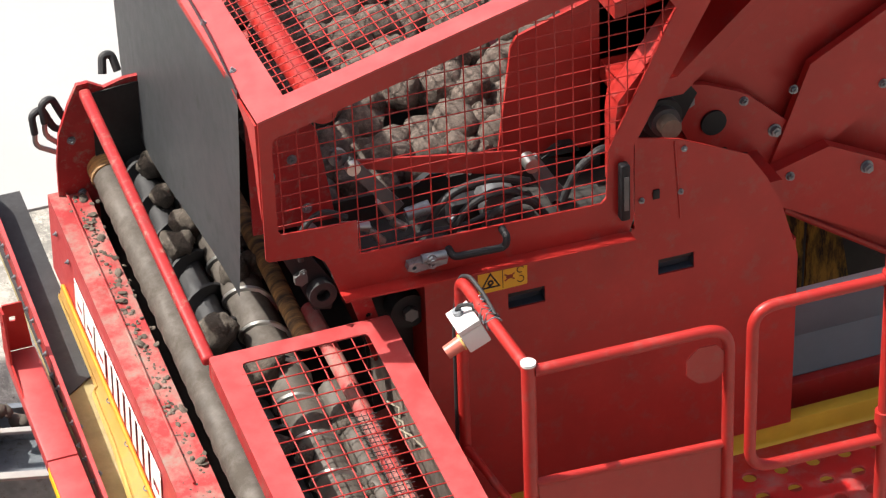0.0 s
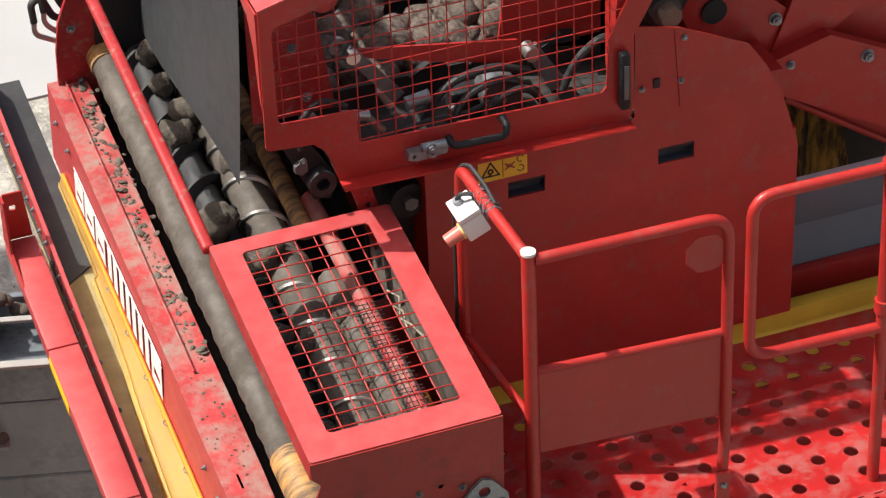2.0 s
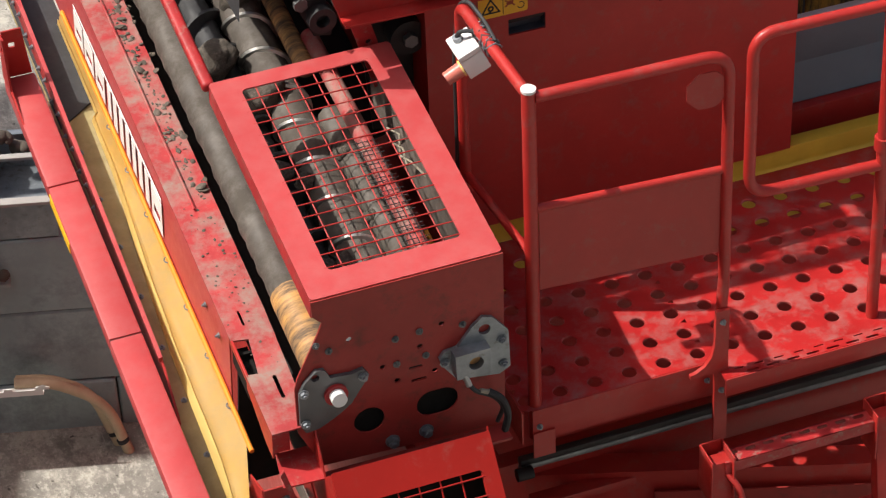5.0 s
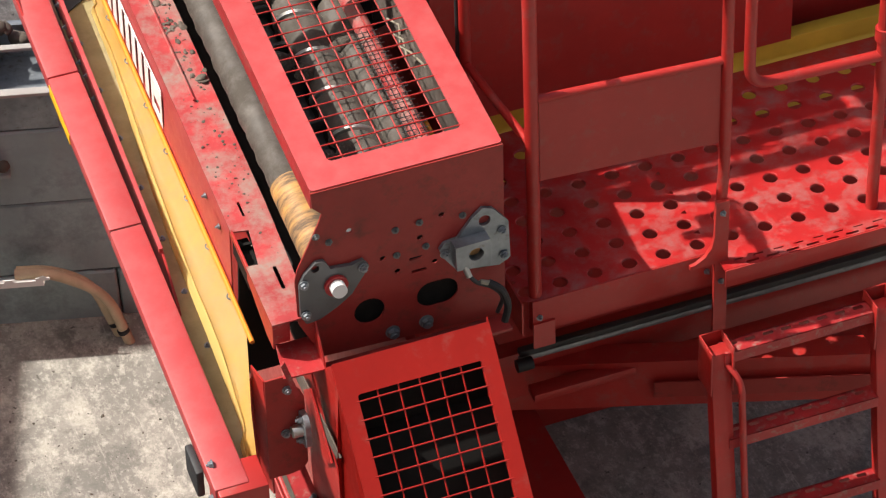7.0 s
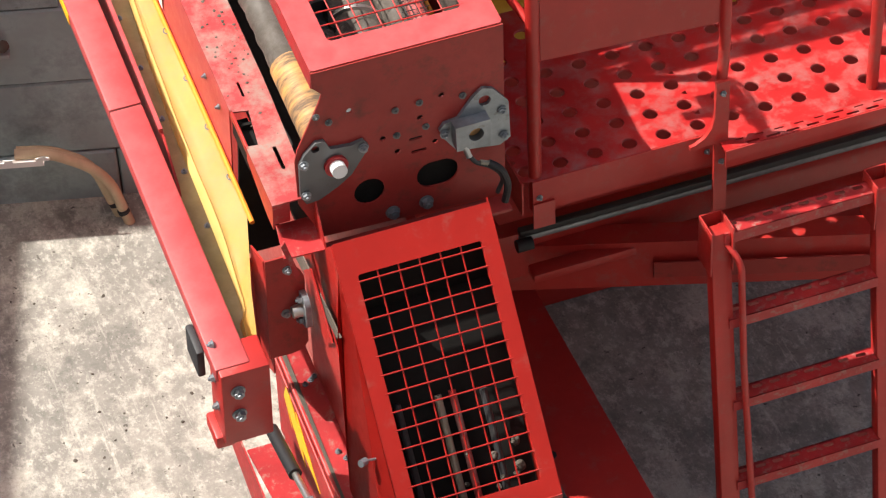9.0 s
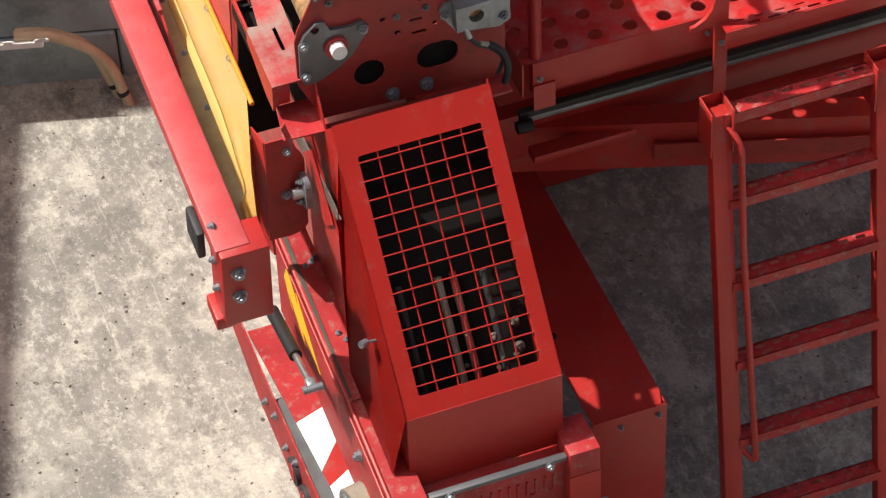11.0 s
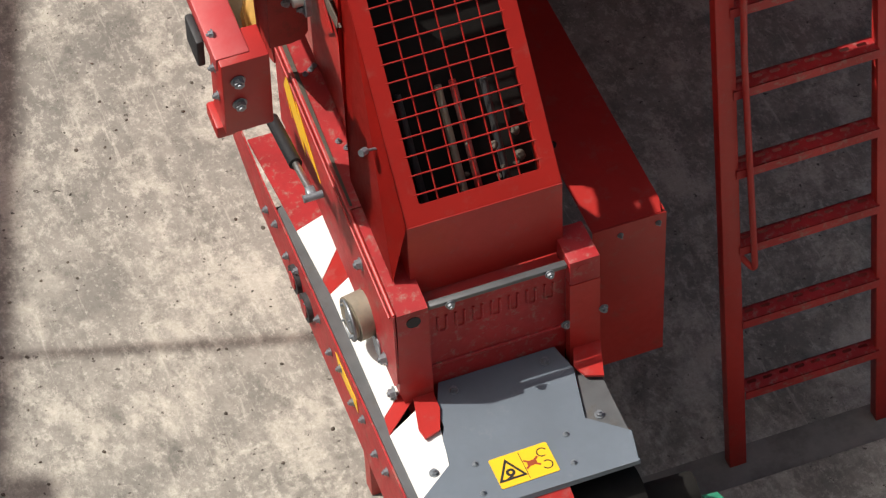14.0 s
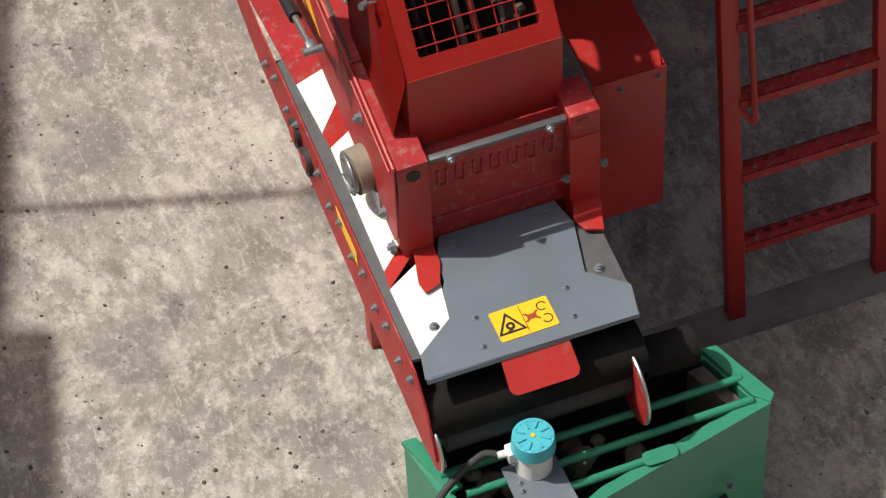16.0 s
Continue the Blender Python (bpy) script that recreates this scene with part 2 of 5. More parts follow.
def cyl(p0, p1, r, k=20, r2=None, bm=None, cap=True):
    bm = bm or bmesh.new()
    p0, p1 = Vector(p0), Vector(p1)
    d = p1 - p0
    m = Matrix.Translation((p0 + p1) / 2) @ d.to_track_quat("Z", "Y").to_matrix().to_4x4()
    bmesh.ops.create_cone(bm, cap_ends=cap, segments=k, radius1=r, radius2=r if r2 is None else r2, depth=d.length, matrix=m)
    return bm


def fillet(pts, r, k=5):
    pts = [Vector(p) for p in pts]
    out = [pts[0]]
    for a, b, c in zip(pts, pts[1:], pts[2:]):
        u, v = (a - b).normalized(), (c - b).normalized()
        rr = min(r, (a - b).length * 0.49, (c - b).length * 0.49)
        for i in range(k + 1):
            t = i / k
            out.append((b + u * rr) * (1 - t) ** 2 + b * 2 * t * (1 - t) + (b + v * rr) * t * t)
    return out + [pts[-1]]


def tube(pts, r, k=10, bm=None):
    bm = bm or bmesh.new()
    pts = [Vector(p) for p in pts]
    rings, up = [], None
    for i, p in enumerate(pts):
        d = (pts[min(i + 1, len(pts) - 1)] - pts[max(i - 1, 0)]).normalized()
        if up is None:
            up = d.orthogonal().normalized()
        up = (up - d * up.dot(d)).normalized()
        side = d.cross(up)
        rings.append([bm.verts.new(p + (up * math.cos(2 * math.pi * j / k) + side * math.sin(2 * math.pi * j / k)) * r) for j in range(k)])
    for a, b in zip(rings, rings[1:]):
        for j in range(k):
            bm.faces.new((a[j], a[(j + 1) % k], b[(j + 1) % k], b[j]))
    bm.faces.new(rings[0][::-1]), bm.faces.new(rings[-1])
    return bm


def clip(poly, axis, c):
    """Where the line at c along one axis of a plane figure lies inside it."""
    hits = []
    for (x0, y0), (x1, y1) in zip(poly, poly[1:] + poly[:1]):
        p0, p1, q0, q1 = (x0, x1, y0, y1) if axis == 0 else (y0, y1, x0, x1)
        if (p0 - c) * (p1 - c) < 0:
            hits.append(q0 + (q1 - q0) * (c - p0) / (p1 - p0))
    hits.sort()
    return list(zip(hits[::2], hits[1::2]))


def wire_mesh(poly, step, axis, at, r=0.0022, origin=(0.0, 0.0), jitter=0.0):
    """Welded wire netting that fills a plane figure, the wires of one way lying on the others."""
    bm = bmesh.new()
    rnd = random.Random(5)
    for k in (0, 1):
        lo, hi = min(p[k] for p in poly), max(p[k] for p in poly)
        i = math.ceil((lo - origin[k]) / step[k])
        while origin[k] + i * step[k] < hi:
            c = origin[k] + i * step[k] + rnd.uniform(-jitter, jitter)
            for a, b in clip(poly, k, c):
                p, q = ((c, a - 0.008), (c, b + 0.008)) if k == 0 else ((a - 0.008, c), (b + 0.008, c))
                off = at + (r if k else -r)
                cyl(put(axis, p, off), put(axis, q, off), r, 6, bm=bm, cap=False)
            i += 1
    return bm


def bolt_mesh(r=0.011, h=0.012, material=None):
    bm = cyl((0, 0, 0), (0, 0, 0.003), r * 1.35, 14)
    cyl((0, 0, 0.003), (0, 0, h), r, 6, bm=bm)
    cyl((0, 0, h), (0, 0, h + 0.006), r * 0.5, 8, bm=bm)
    return mesh_of("bolt", bm, material or GALV, 30)


BOLT, SMALL_BOLT, RED_BOLT = bolt_mesh(), bolt_mesh(0.007, 0.007), bolt_mesh(0.012, 0.010, RED)
DARK_BOLT = bolt_mesh(0.008, 0.006, DULL_STEEL)
BIG_BOLT = bolt_mesh(0.016, 0.018)
FACE = {"-y": pose(0, 0, 0, 90), "-x": pose(0, 0, 0, 0, -90), "+x": pose(0, 0, 0, 0, 90), "+z": Matrix(), "+y": pose(0, 0, 0, -90)}


def bolts(parent, points, face="-y", me=None):
    for p in points:
        share("bolt", me or BOLT, parent, Matrix.Translation(p) @ FACE[face])


def lump(bm, c, r, seed, squash=0.8, sub=2, rough=0.35):
    g = bmesh.ops.create_icosphere(bm, subdivisions=sub, radius=1.0)["verts"]
    rnd = random.Random(seed)
    sx, sy, sz = rnd.uniform(0.75, 1.25), rnd.uniform(0.75, 1.25), squash * rnd.uniform(0.8, 1.2)
    turn = Euler((rnd.uniform(-0.5, 0.5), rnd.uniform(-0.5, 0.5), rnd.uniform(0, 6))).to_matrix()
    off = Vector((seed * 3.17 % 50, seed * 1.91 % 50, seed * 7.7 % 50))
    for v in g:
        k = 1 + rough * noise.noise(v.co * 1.3 + off) + rough * 0.5 * noise.noise(v.co * 3.5 + off)
        v.co = Vector(c) + turn @ Vector((v.co.x * sx, v.co.y * sy, v.co.z * sz)) * r * k


def heap(name, spots, material, label, category, squash=0.8, sub=2, m=None):
    bm = bmesh.new()
    for i, (c, r) in enumerate(spots):
        lump(bm, c, r, i + 11, squash, sub)
    ob = new(name, mesh_of(name, bm, material, 60))
    if m is not None:
        ob.matrix_world = m
    return tagged(ob, label, category, kind="stuff")


def clods(spots, material, label, group, squash=0.85, m=None):
    """Clods as things of their own, which share a few meshes."""
    kinds = []
    for i in range(9):
        bm = bmesh.new()
        lump(bm, (0, 0, 0), 1.0, i + 31, squash, 3)
        kinds.append(mesh_of("clod", bm, material, 60))
    rr = random.Random(17)
    for i, (c, r) in enumerate(spots):
        ob = new("clod", kinds[i % 9])
        q = Matrix.Translation(c) @ pose(0, 0, 0, rr.uniform(-25, 25), rr.uniform(-25, 25), rr.uniform(0, 360)) @ Matrix.Scale(r, 4)
        ob.matrix_world = q if m is None else m @ q
        tagged(ob, label, "clod", group)


def sticker(m, w, h, name_label, parent):
    """Yellow warning sign: a triangle with a cog in it, a crossed-out shape and two turning arrows."""
    s = part("warning_sign", prism(rounded(0, 0, w, h, 0.006), "z", 0, 0.0015), SIGN, parent, name_label, m=m)
    a = (w * 0.25, h * 0.45)
    tri = [(a[0] + h * 0.46 * math.cos(radians(d)), a[1] + h * 0.46 * math.sin(radians(d)) - h * 0.03) for d in (90, 210, 330)]
    tin = [(a[0] + h * 0.33 * math.cos(radians(d)), a[1] + h * 0.33 * math.sin(radians(d)) - h * 0.03) for d in (90, 210, 330)]
    part("triangle", holed(tri, [tin], "z", 0.0016, 0.0022), BLACK, s, "black triangle outline", smooth=0)
    part("cog", holed(ring((a[0], a[1] - h * 0.03), h * 0.13, 10), [ring((a[0], a[1] - h * 0.03), h * 0.05, 8)], "z", 0.0016, 0.0022), BLACK, s, "black cog shape", smooth=0)
    part("wedge", prism([(a[0] - h * 0.16, a[1] - h * 0.19), (a[0] + h * 0.02, a[1] - h * 0.19), (a[0] + h * 0.02, a[1] - h * 0.12)], "z", 0.0023, 0.0028), BLACK, s, smooth=0)
    part("divider", prism([(w * 0.5 - 0.001, h * 0.06), (w * 0.5 + 0.001, h * 0.06), (w * 0.5 + 0.001, h * 0.94), (w * 0.5 - 0.001, h * 0.94)], "z", 0.0016, 0.0022), BLACK, s, smooth=0)
    for cy, d in ((0.72, 20), (0.3, 200)):
        c = (w * 0.86, h * cy)
        o = [(c[0] + h * 0.15 * math.cos(radians(d + i * 25)), c[1] + h * 0.15 * math.sin(radians(d + i * 25))) for i in range(12)]
        q = [(c[0] + h * 0.115 * math.cos(radians(d + i * 25)), c[1] + h * 0.115 * math.sin(radians(d + i * 25))) for i in range(12)]
        part("arrow", prism(o + q[::-1], "z", 0.0016, 0.0022), BLACK, s, "black turning arrow", smooth=0)
    c = (w * 0.64, h * 0.5)
    for d in (35, -35):
        u = Vector((math.cos(radians(d)), math.sin(radians(d))))
        v = Vector((-u.y, u.x)) * h * 0.03
        q = [Vector(c) + u * h * 0.24 + v, Vector(c) - u * h * 0.24 + v, Vector(c) - u * h * 0.24 - v, Vector(c) + u * h * 0.24 - v]
        part("cross_stroke", prism([tuple(p) for p in q], "z", 0.0016 + (d > 0) * 0.0007, 0.0022 + (d > 0) * 0.0007), SIGN_RED, s, "brownish stroke", smooth=0)
    part("blot", prism(ring(c, h * 0.14, 12, h * 0.09), "z", 0.0012, 0.0019), SIGN_RED, s, smooth=0)
    return s


SIGN = surface("yellow_sign_foil", (0.80, 0.47, 0.015), 0.4, vary=0.06, bump=0.0)
SIGN_RED = surface("brown_red_ink", (0.30, 0.05, 0.015), 0.5, vary=0.1, bump=0.0)

# ---- yard ----
YARD = pose(-1.07, 2.92, 0, 0, 0, -16.0)
WALL = Matrix.Translation((0.0338, 0.0893, -0.1208)) @ Matrix.Scale(1.015, 4) @ YARD
bm = bmesh.new()
bmesh.ops.create_grid(bm, x_segments=2, y_segments=2, size=300)
structure("ground", bm, CONCRETE, "worn pale concrete yard with dirt specks and stains", "ground", smooth=0)
# Added pale slab; its near edge is where sunlit ground turns to shade.
bm = box((-8, 6.55, 0.0), (9, 60, 0.014), 0.0)
structure("pavement", bm, PALE, "smooth pale slab added for the bright sunlit ground behind the machine", "pavement", smooth=0)
# Unseen buildings, placed so that their shadows meet the yard's shade lines.
bm = box((-9.5, -30, 0), (-4.545, -2.25, 7.0), 0)
structure("building_side", bm, PLASTER, "plain grey unseen building that casts the shade beside the yard", "building", YARD, 0)
bm = box((-9.5, -2.25, 0), (-4.70, 0.42, 7.0), 0)
# Second box is added to shade the ground behind the block wall.
box((-9.5, 0.42, 0), (-3.965, 2.9, 7.0), 0, bm)
structure("building_corner", bm, PLASTER, "plain grey unseen building corner that shades the yard", "building", YARD, 0)
# Unseen block behind the camera, added to keep sky light off machine fronts.
bm = box((-14, -12, 0), (14, -7.4, 11.0), 0)
structure("building_front", bm, PLASTER, "plain grey unseen block added behind the camera to cut sky light", "building", None, 0)
bm = box((-4.0, 0.10, 0), (6.0, 0.36, 1.06), 0.0)
wall = structure("wall_blocks", bm, BLOCK, "shaded wall of large grey cast concrete blocks", "wall", WALL, 0)
rnd = random.Random(3)
block_mesh = [mesh_of("block", box((0, 0, 0), (w - 0.006, 0.06, 0.347), 0.008, seg=1), BLOCK, 30) for w in (0.62, 0.9, 1.2)]
for row in range(3):
    x = -3.2 - 0.35 * (row % 2)
    while x < 1.6:
        k = rnd.randrange(3)
        share("block", block_mesh[k], wall, pose(x, 0.045 + rnd.uniform(-0.004, 0.004), row * 0.352 + 0.002))
        x += (0.62, 0.9, 1.2)[k]

# conduit on the wall: a slotted white tray and two hoses that bend to the ground
tray = thing("cable_tray", WALL, "white slotted cable tray fixed along the block wall", "cable tray")
slots = [rounded(-1.2 + i * 0.085, 0.05, -1.145 + i * 0.085, 0.062, 0.005, 3) for i in range(15)]
part("tray_face", holed([(-1.25, 0.025), (0.02, 0.025), (0.02, 0.070), (-1.25, 0.070)], slots, "y", -0.16, -0.154), WHITE, tray, m=pose(0.16, 0, 0.45))
part("tray_shelf", box((-1.25, -0.1535, 0.02), (0.02, -0.11, 0.0245), 0), WHITE, tray, m=pose(0.16, 0, 0.45))
for i in (0, 1):
    h = thing("conduit_hose", WALL @ pose(0.04, 0, 0), "beige corrugated conduit hose bending down from a cable tray", "hose", group="conduit hoses")
    d = i * 0.05
    part("hose", tube(fillet([(0.03, -0.1 + d, 0.49 - d * 0.6), (0.16, -0.1 + d, 0.485 - d * 0.6), (0.36 - d, -0.1 + d, 0.37), (0.45 - d * 0.7, -0.12 + d, 0.02)], 0.2, 8), 0.021, 12), HOSE, h)
    part("cable_tie", cyl((0.405 - d * 0.7, -0.115 + d, 0.185), (0.41 - d * 0.7, -0.116 + d, 0.17), 0.0235, 14), BLACK, h)

# steel trough with soil against the wall
trough = thing("soil_trough", WALL @ pose(0, 0.45, 1.062), "dirty steel trough of soil fixed to the block wall", "trough")
part("trough_body", holed([(-1.6, -0.40), (0.30, -0.40), (0.30, 0.05), (-1.6, 0.05)], [[(-1.57, -0.37), (0.27, -0.37), (0.27, 0.02), (-1.57, 0.02)]], "z", 0.0, 0.17), GALV, trough)
part("trough_floor", box((-1.58, -0.38, -0.004), (0.28, 0.03, 0.02), 0), GALV, trough)
part("rim", box((-1.62, -0.43, 0.17), (0.33, -0.39, 0.185), 0.003), PLASTER, trough, "pale dusty rim")
part("rim", box((-1.62, -0.15, 0.17), (0.33, -0.12, 0.185), 0.003), PLASTER, trough, "pale dusty rim")
spots = [((rnd.uniform(-1.5, 0.2), rnd.uniform(-0.1, 0.0), 0.14 + rnd.uniform(0, 0.07)), rnd.uniform(0.02, 0.05)) for _ in range(90)]
heap("soil_clods", spots, DARK_EARTH, "dark soil clods heaped in a steel trough", "soil", m=WALL @ pose(0, 0.45, 1.062), sub=2)
spots = [((rnd.uniform(-0.9, 0.08), rnd.uniform(0.0, 0.03), 0.90 + rnd.uniform(0, 0.05)), rnd.uniform(0.015, 0.035)) for _ in range(40)]
ledge = thing("wall_bracket", WALL, "narrow concrete ledge on the block wall", "ledge")
part("ledge_slab", box((-1.0, 0.0, 0.87), (0.10, 0.044, 0.89), 0.006), BLOCK, ledge)
heap("soil_spill", spots, DARK_EARTH, "spilt soil lying on a narrow ledge", "soil", m=WALL, sub=2)

# ---- access platform ----
ZP = 2.36
PX, PY, X0, Y0 = 0.105, 0.0948, 0.1889, 0.3961
platform = thing("access_platform", pose(0, 0, ZP), "red perforated steel walkway with worn paint and dusty patches", "platform")


def deck(i0, i1, j0, j1, front, back, left, right):
    """Perforated sheet: round holes on a square pitch, a little turned-down lip round each."""
    bm = bmesh.new()
    r, k = 0.0215, 16
    for i in range(i0, i1 + 1):
        for j in range(j0, j1 + 1):
            cx, cy = X0 + i * PX, Y0 + j * PY
            x0, x1 = max(left, cx - PX / 2), min(right, cx + PX / 2)
            y0, y1 = max(front, cy - PY / 2), min(back, cy + PY / 2)
            if x1 - x0 < 0.004 or y1 - y0 < 0.004:
                continue
            if cx - r < x0 or cx + r > x1 or cy - r < y0 or cy + r > y1:
                bm.faces.new([bm.verts.new(p) for p in ((x0, y0, 0), (x1, y0, 0), (x1, y1, 0), (x0, y1, 0))])
                continue
            inn, lip, low, out = [], [], [], []
            for q in range(k):
                a = 2 * math.pi * (q + 0.5) / k
                c, s = math.cos(a), math.sin(a)
                inn.append(bm.verts.new((cx + c * (r + 0.002), cy + s * (r + 0.002), 0)))
                lip.append(bm.verts.new((cx + c * r, cy + s * r, -0.002)))
                low.append(bm.verts.new((cx + c * r, cy + s * r, -0.008)))
                f = min(((x1 - cx) if c > 0 else (cx - x0)) / abs(c), ((y1 - cy) if s > 0 else (cy - y0)) / abs(s))
                out.append(bm.verts.new((cx + c * f, cy + s * f, 0)))
            for q in range(k):
                w = (q + 1) % k
                bm.faces.new((inn[q], out[q], out[w], inn[w]))
                bm.faces.new((inn[q], inn[w], lip[w], lip[q]))
                bm.faces.new((lip[q], lip[w], low[w], low[q]))
            for q0, cor in ((1, (x1, y1)), (5, (x0, y1)), (9, (x0, y0)), (13, (x1, y0))):
                bm.faces.new((out[q0], out[q0 + 1], bm.verts.new((cor[0], cor[1], 0))))
    bmesh.ops.remove_doubles(bm, verts=bm.verts, dist=0.0002)
    return bm


part("deck_sheet", deck(-3, 3, -6, 3, -0.03, 0.70, -0.045, 0.53), RED_DECK, platform)
part("deck_sheet", deck(3, 18, -6, 3, -0.075, 0.70, 0.53, 2.0), RED_DECK, platform)
part("skirt", box((-0.02, -0.036, -0.115), (0.53, -0.03, 0.0), 0.002), RED, platform)
part("skirt_foot", prism([(-0.02, -0.17), (0.045, -0.17), (0.045, -0.08), (-0.02, -0.08)], "y", -0.042, -0.0365), RED, platform)
slots = [rounded(0.60 + i * 0.062, 0.006, 0.64 + i * 0.062, 0.014, 0.0035, 3) for i in range(22)]
slots2 = [rounded(0.57 + i * 0.062, 0.028, 0.60 + i * 0.062, 0.033, 0.002, 3) for i in range(22)]
part("nosing", holed([(0.53, 0), (2.0, 0), (2.0, 0.04), (0.53, 0.04)], slots + slots2, "z", -0.006, 0.0), RED_DECK, platform, "slotted non-slip edge strip", m=pose(0, -0.115, 0))
part("nosing_front", box((0.53, -0.121, -0.062), (2.0, -0.1155, 0.0), 0.002), RED, platform)
part("side_rail", box((-0.05, -0.03, -0.12), (-0.045, 0.70, -0.002), 0), RED, platform)
part("steel_rail", box((0.05, 0.27, -0.520), (2.0, 0.285, -0.50), 0.004), GALV, platform, "grimy steel rail")
part("rubber_strip", box((0.05, 0.262, -0.494), (2.0, 0.29, -0.47), 0.006), RUBBER, platform)
part("cross_member", box((-0.3, 0.31, -0.70), (2.0, 0.37, -0.52), 0.004), RED, platform)
bm = bmesh.new()
for y0, y1, z0, z1 in ((0.0, 0.06, 0.0, 0.17), (0.0, 0.09, 0.17, 0.18)):
    prism([(-0.35, 0.462 + y0), (1.6, -0.222 + y0), (1.6, -0.222 + y1), (-0.35, 0.462 + y1)], "z", 1.6 + z0 - 2.36, 1.6 + z1 - 2.36, bm)
part("drawbar", bm, RED, platform, "red draw beam running forward under the walkway")
# Raised slab in darker red: a recess's shade put into the colour.
part("drawbar_web", prism([(0.44, 0.160), (1.5, -0.210), (1.5, -0.204), (0.44, 0.166)], "z", -0.705, -0.645), RED_GRIMY, platform, "dark slab painted as the recessed web of the beam")
bm = box((0.07, 0.20, -0.63), (2.0, 0.255, -0.60), 0.003)
part("lower_flange", bm, RED, platform)
part("roller_wheel", cyl((0.03, 0.24, -0.50), (0.08, 0.24, -0.50), 0.02, 18), BLACK, platform, "greasy black guide roller")
bolts(platform, [(0.0, -0.037, -0.06), (0.51, -0.037, -0.06)], me=SMALL_BOLT)

# ---- handrails ----
rail = thing("handrail", pose(0, 0, ZP), "red tubular handrail with a sheet panel, beside the walkway", "handrail")
part("post", cyl((0, -0.005, -0.12), (0, -0.005, 1.075), 0.0195, 24), RED, rail)
part("post_cap", cyl((0, -0.005, 1.075), (0, -0.005, 1.083), 0.0205, 24), PLASTIC, rail, "pale round end cap")
part("top_rail", tube(fillet([(0.015, -0.01, 1.055), (0.548, -0.045, 1.07), (0.548, -0.05, 0.30), (0.535, -0.055, 0.14)], 0.075, 8), 0.0165, 16), RED, rail)
part("mid_rail", cyl((0.015, -0.008, 0.69), (0.545, -0.045, 0.69), 0.012, 14), RED, rail)
part("panel", prism([(0.02, 0.41), (0.535, 0.41), (0.535, 0.69), (0.02, 0.69)], "y", 0.0, 0.004), RED, rail, m=pose(0, -0.01, 0, 0, 0, -4))
part("gusset", prism([(p[0], p[1]) for p in ring((0.487, 0.965), 0.062, 8, start=0.39)], "y", 0.0, 0.004), RED, rail, m=pose(0, -0.012, 0, 0, 0, -4))
part("foot_bar", prism([(0.515, -0.26), (0.555, -0.26), (0.555, 0.22), (0.515, 0.22), (0.513, 0.10), (0.505, 0.06), (0.485, 0.03), (0.455, 0.012), (0.44, 0.010), (0.44, -0.002), (0.515, -0.002)], "y", -0.078, -0.066), RED, rail)
part("side_top_rail", tube(fillet([(-0.001, 0.01, 1.06), (-0.022, 0.44, 1.07), (-0.022, 0.445, 0.45)], 0.045, 6), 0.0165, 16), RED, rail)
part("side_low_rail", cyl((-0.022, 0.445, 0.50), (-0.001, 0.005, 0.53), 0.0125, 14), RED, rail)
part("side_post", cyl((-0.022, 0.445, -0.1), (-0.022, 0.445, 0.46), 0.017, 16), RED, rail)
part("collar", cyl((-0.022, 0.445, 0.44), (-0.022, 0.445, 0.475), 0.0215, 16), RED, rail)
part("collar", cyl((-0.022, 0.445, 0.94), (-0.022, 0.445, 0.955), 0.021, 16), RED, rail)
bolts(rail, [(0.535, -0.0785, 0.18), (0.535, -0.0785, -0.07)], me=SMALL_BOLT)

gate = thing("handrail_gate", pose(0, 0, ZP), "red tubular gate loop at the head of a ladder", "handrail")
loop = fillet([(1.03, -0.022, 1.08), (0.632, -0.012, 1.08), (0.632, -0.012, 0.55), (1.03, -0.022, 0.545)], 0.07, 8)
part("loop", tube(loop, 0.0165, 16), RED, gate)
part("post", cyl((1.03, -0.022, -0.02), (1.03, -0.022, 1.20), 0.0175, 18), RED, gate)
part("collar", cyl((1.03, -0.022, 0.60), (1.03, -0.022, 0.64), 0.025, 18), RED, gate)
part("collar", cyl((1.03, -0.022, 1.06), (1.03, -0.022, 1.10), 0.025, 18), RED, gate)

# ---- ladder ----
ladder = thing("ladder", None, "red steel ladder with slotted treads, standing on the yard", "ladder")
for x0, x1 in ((0.455, 0.475), (0.965, 1.00)):
    bm = box((-0.03, -0.022, 0), (0.03, 0.022, 2.19), 0.003)
    for v in bm.verts:
        k = v.co.z / 2.24
        v.co.x, v.co.y = v.co.x + x1 + (x0 - x1) * k, v.co.y - 0.51 + 0.277 * k
    part("stile", bm, RED, ladder)
    xb = x0 - 0.002
    bm = box((xb - 0.036, -0.285, 2.06), (xb - 0.031, -0.195, 2.22), 0.001)
    box((xb + 0.031, -0.285, 2.06), (xb + 0.036, -0.195, 2.22), 0.001, bm)
    box((xb - 0.030, -0.200, 2.10), (xb + 0.030, -0.195, 2.22), 0.0, bm)
    part("stile_bracket", bm, RED, ladder, "folded red bracket at the head of the stile")
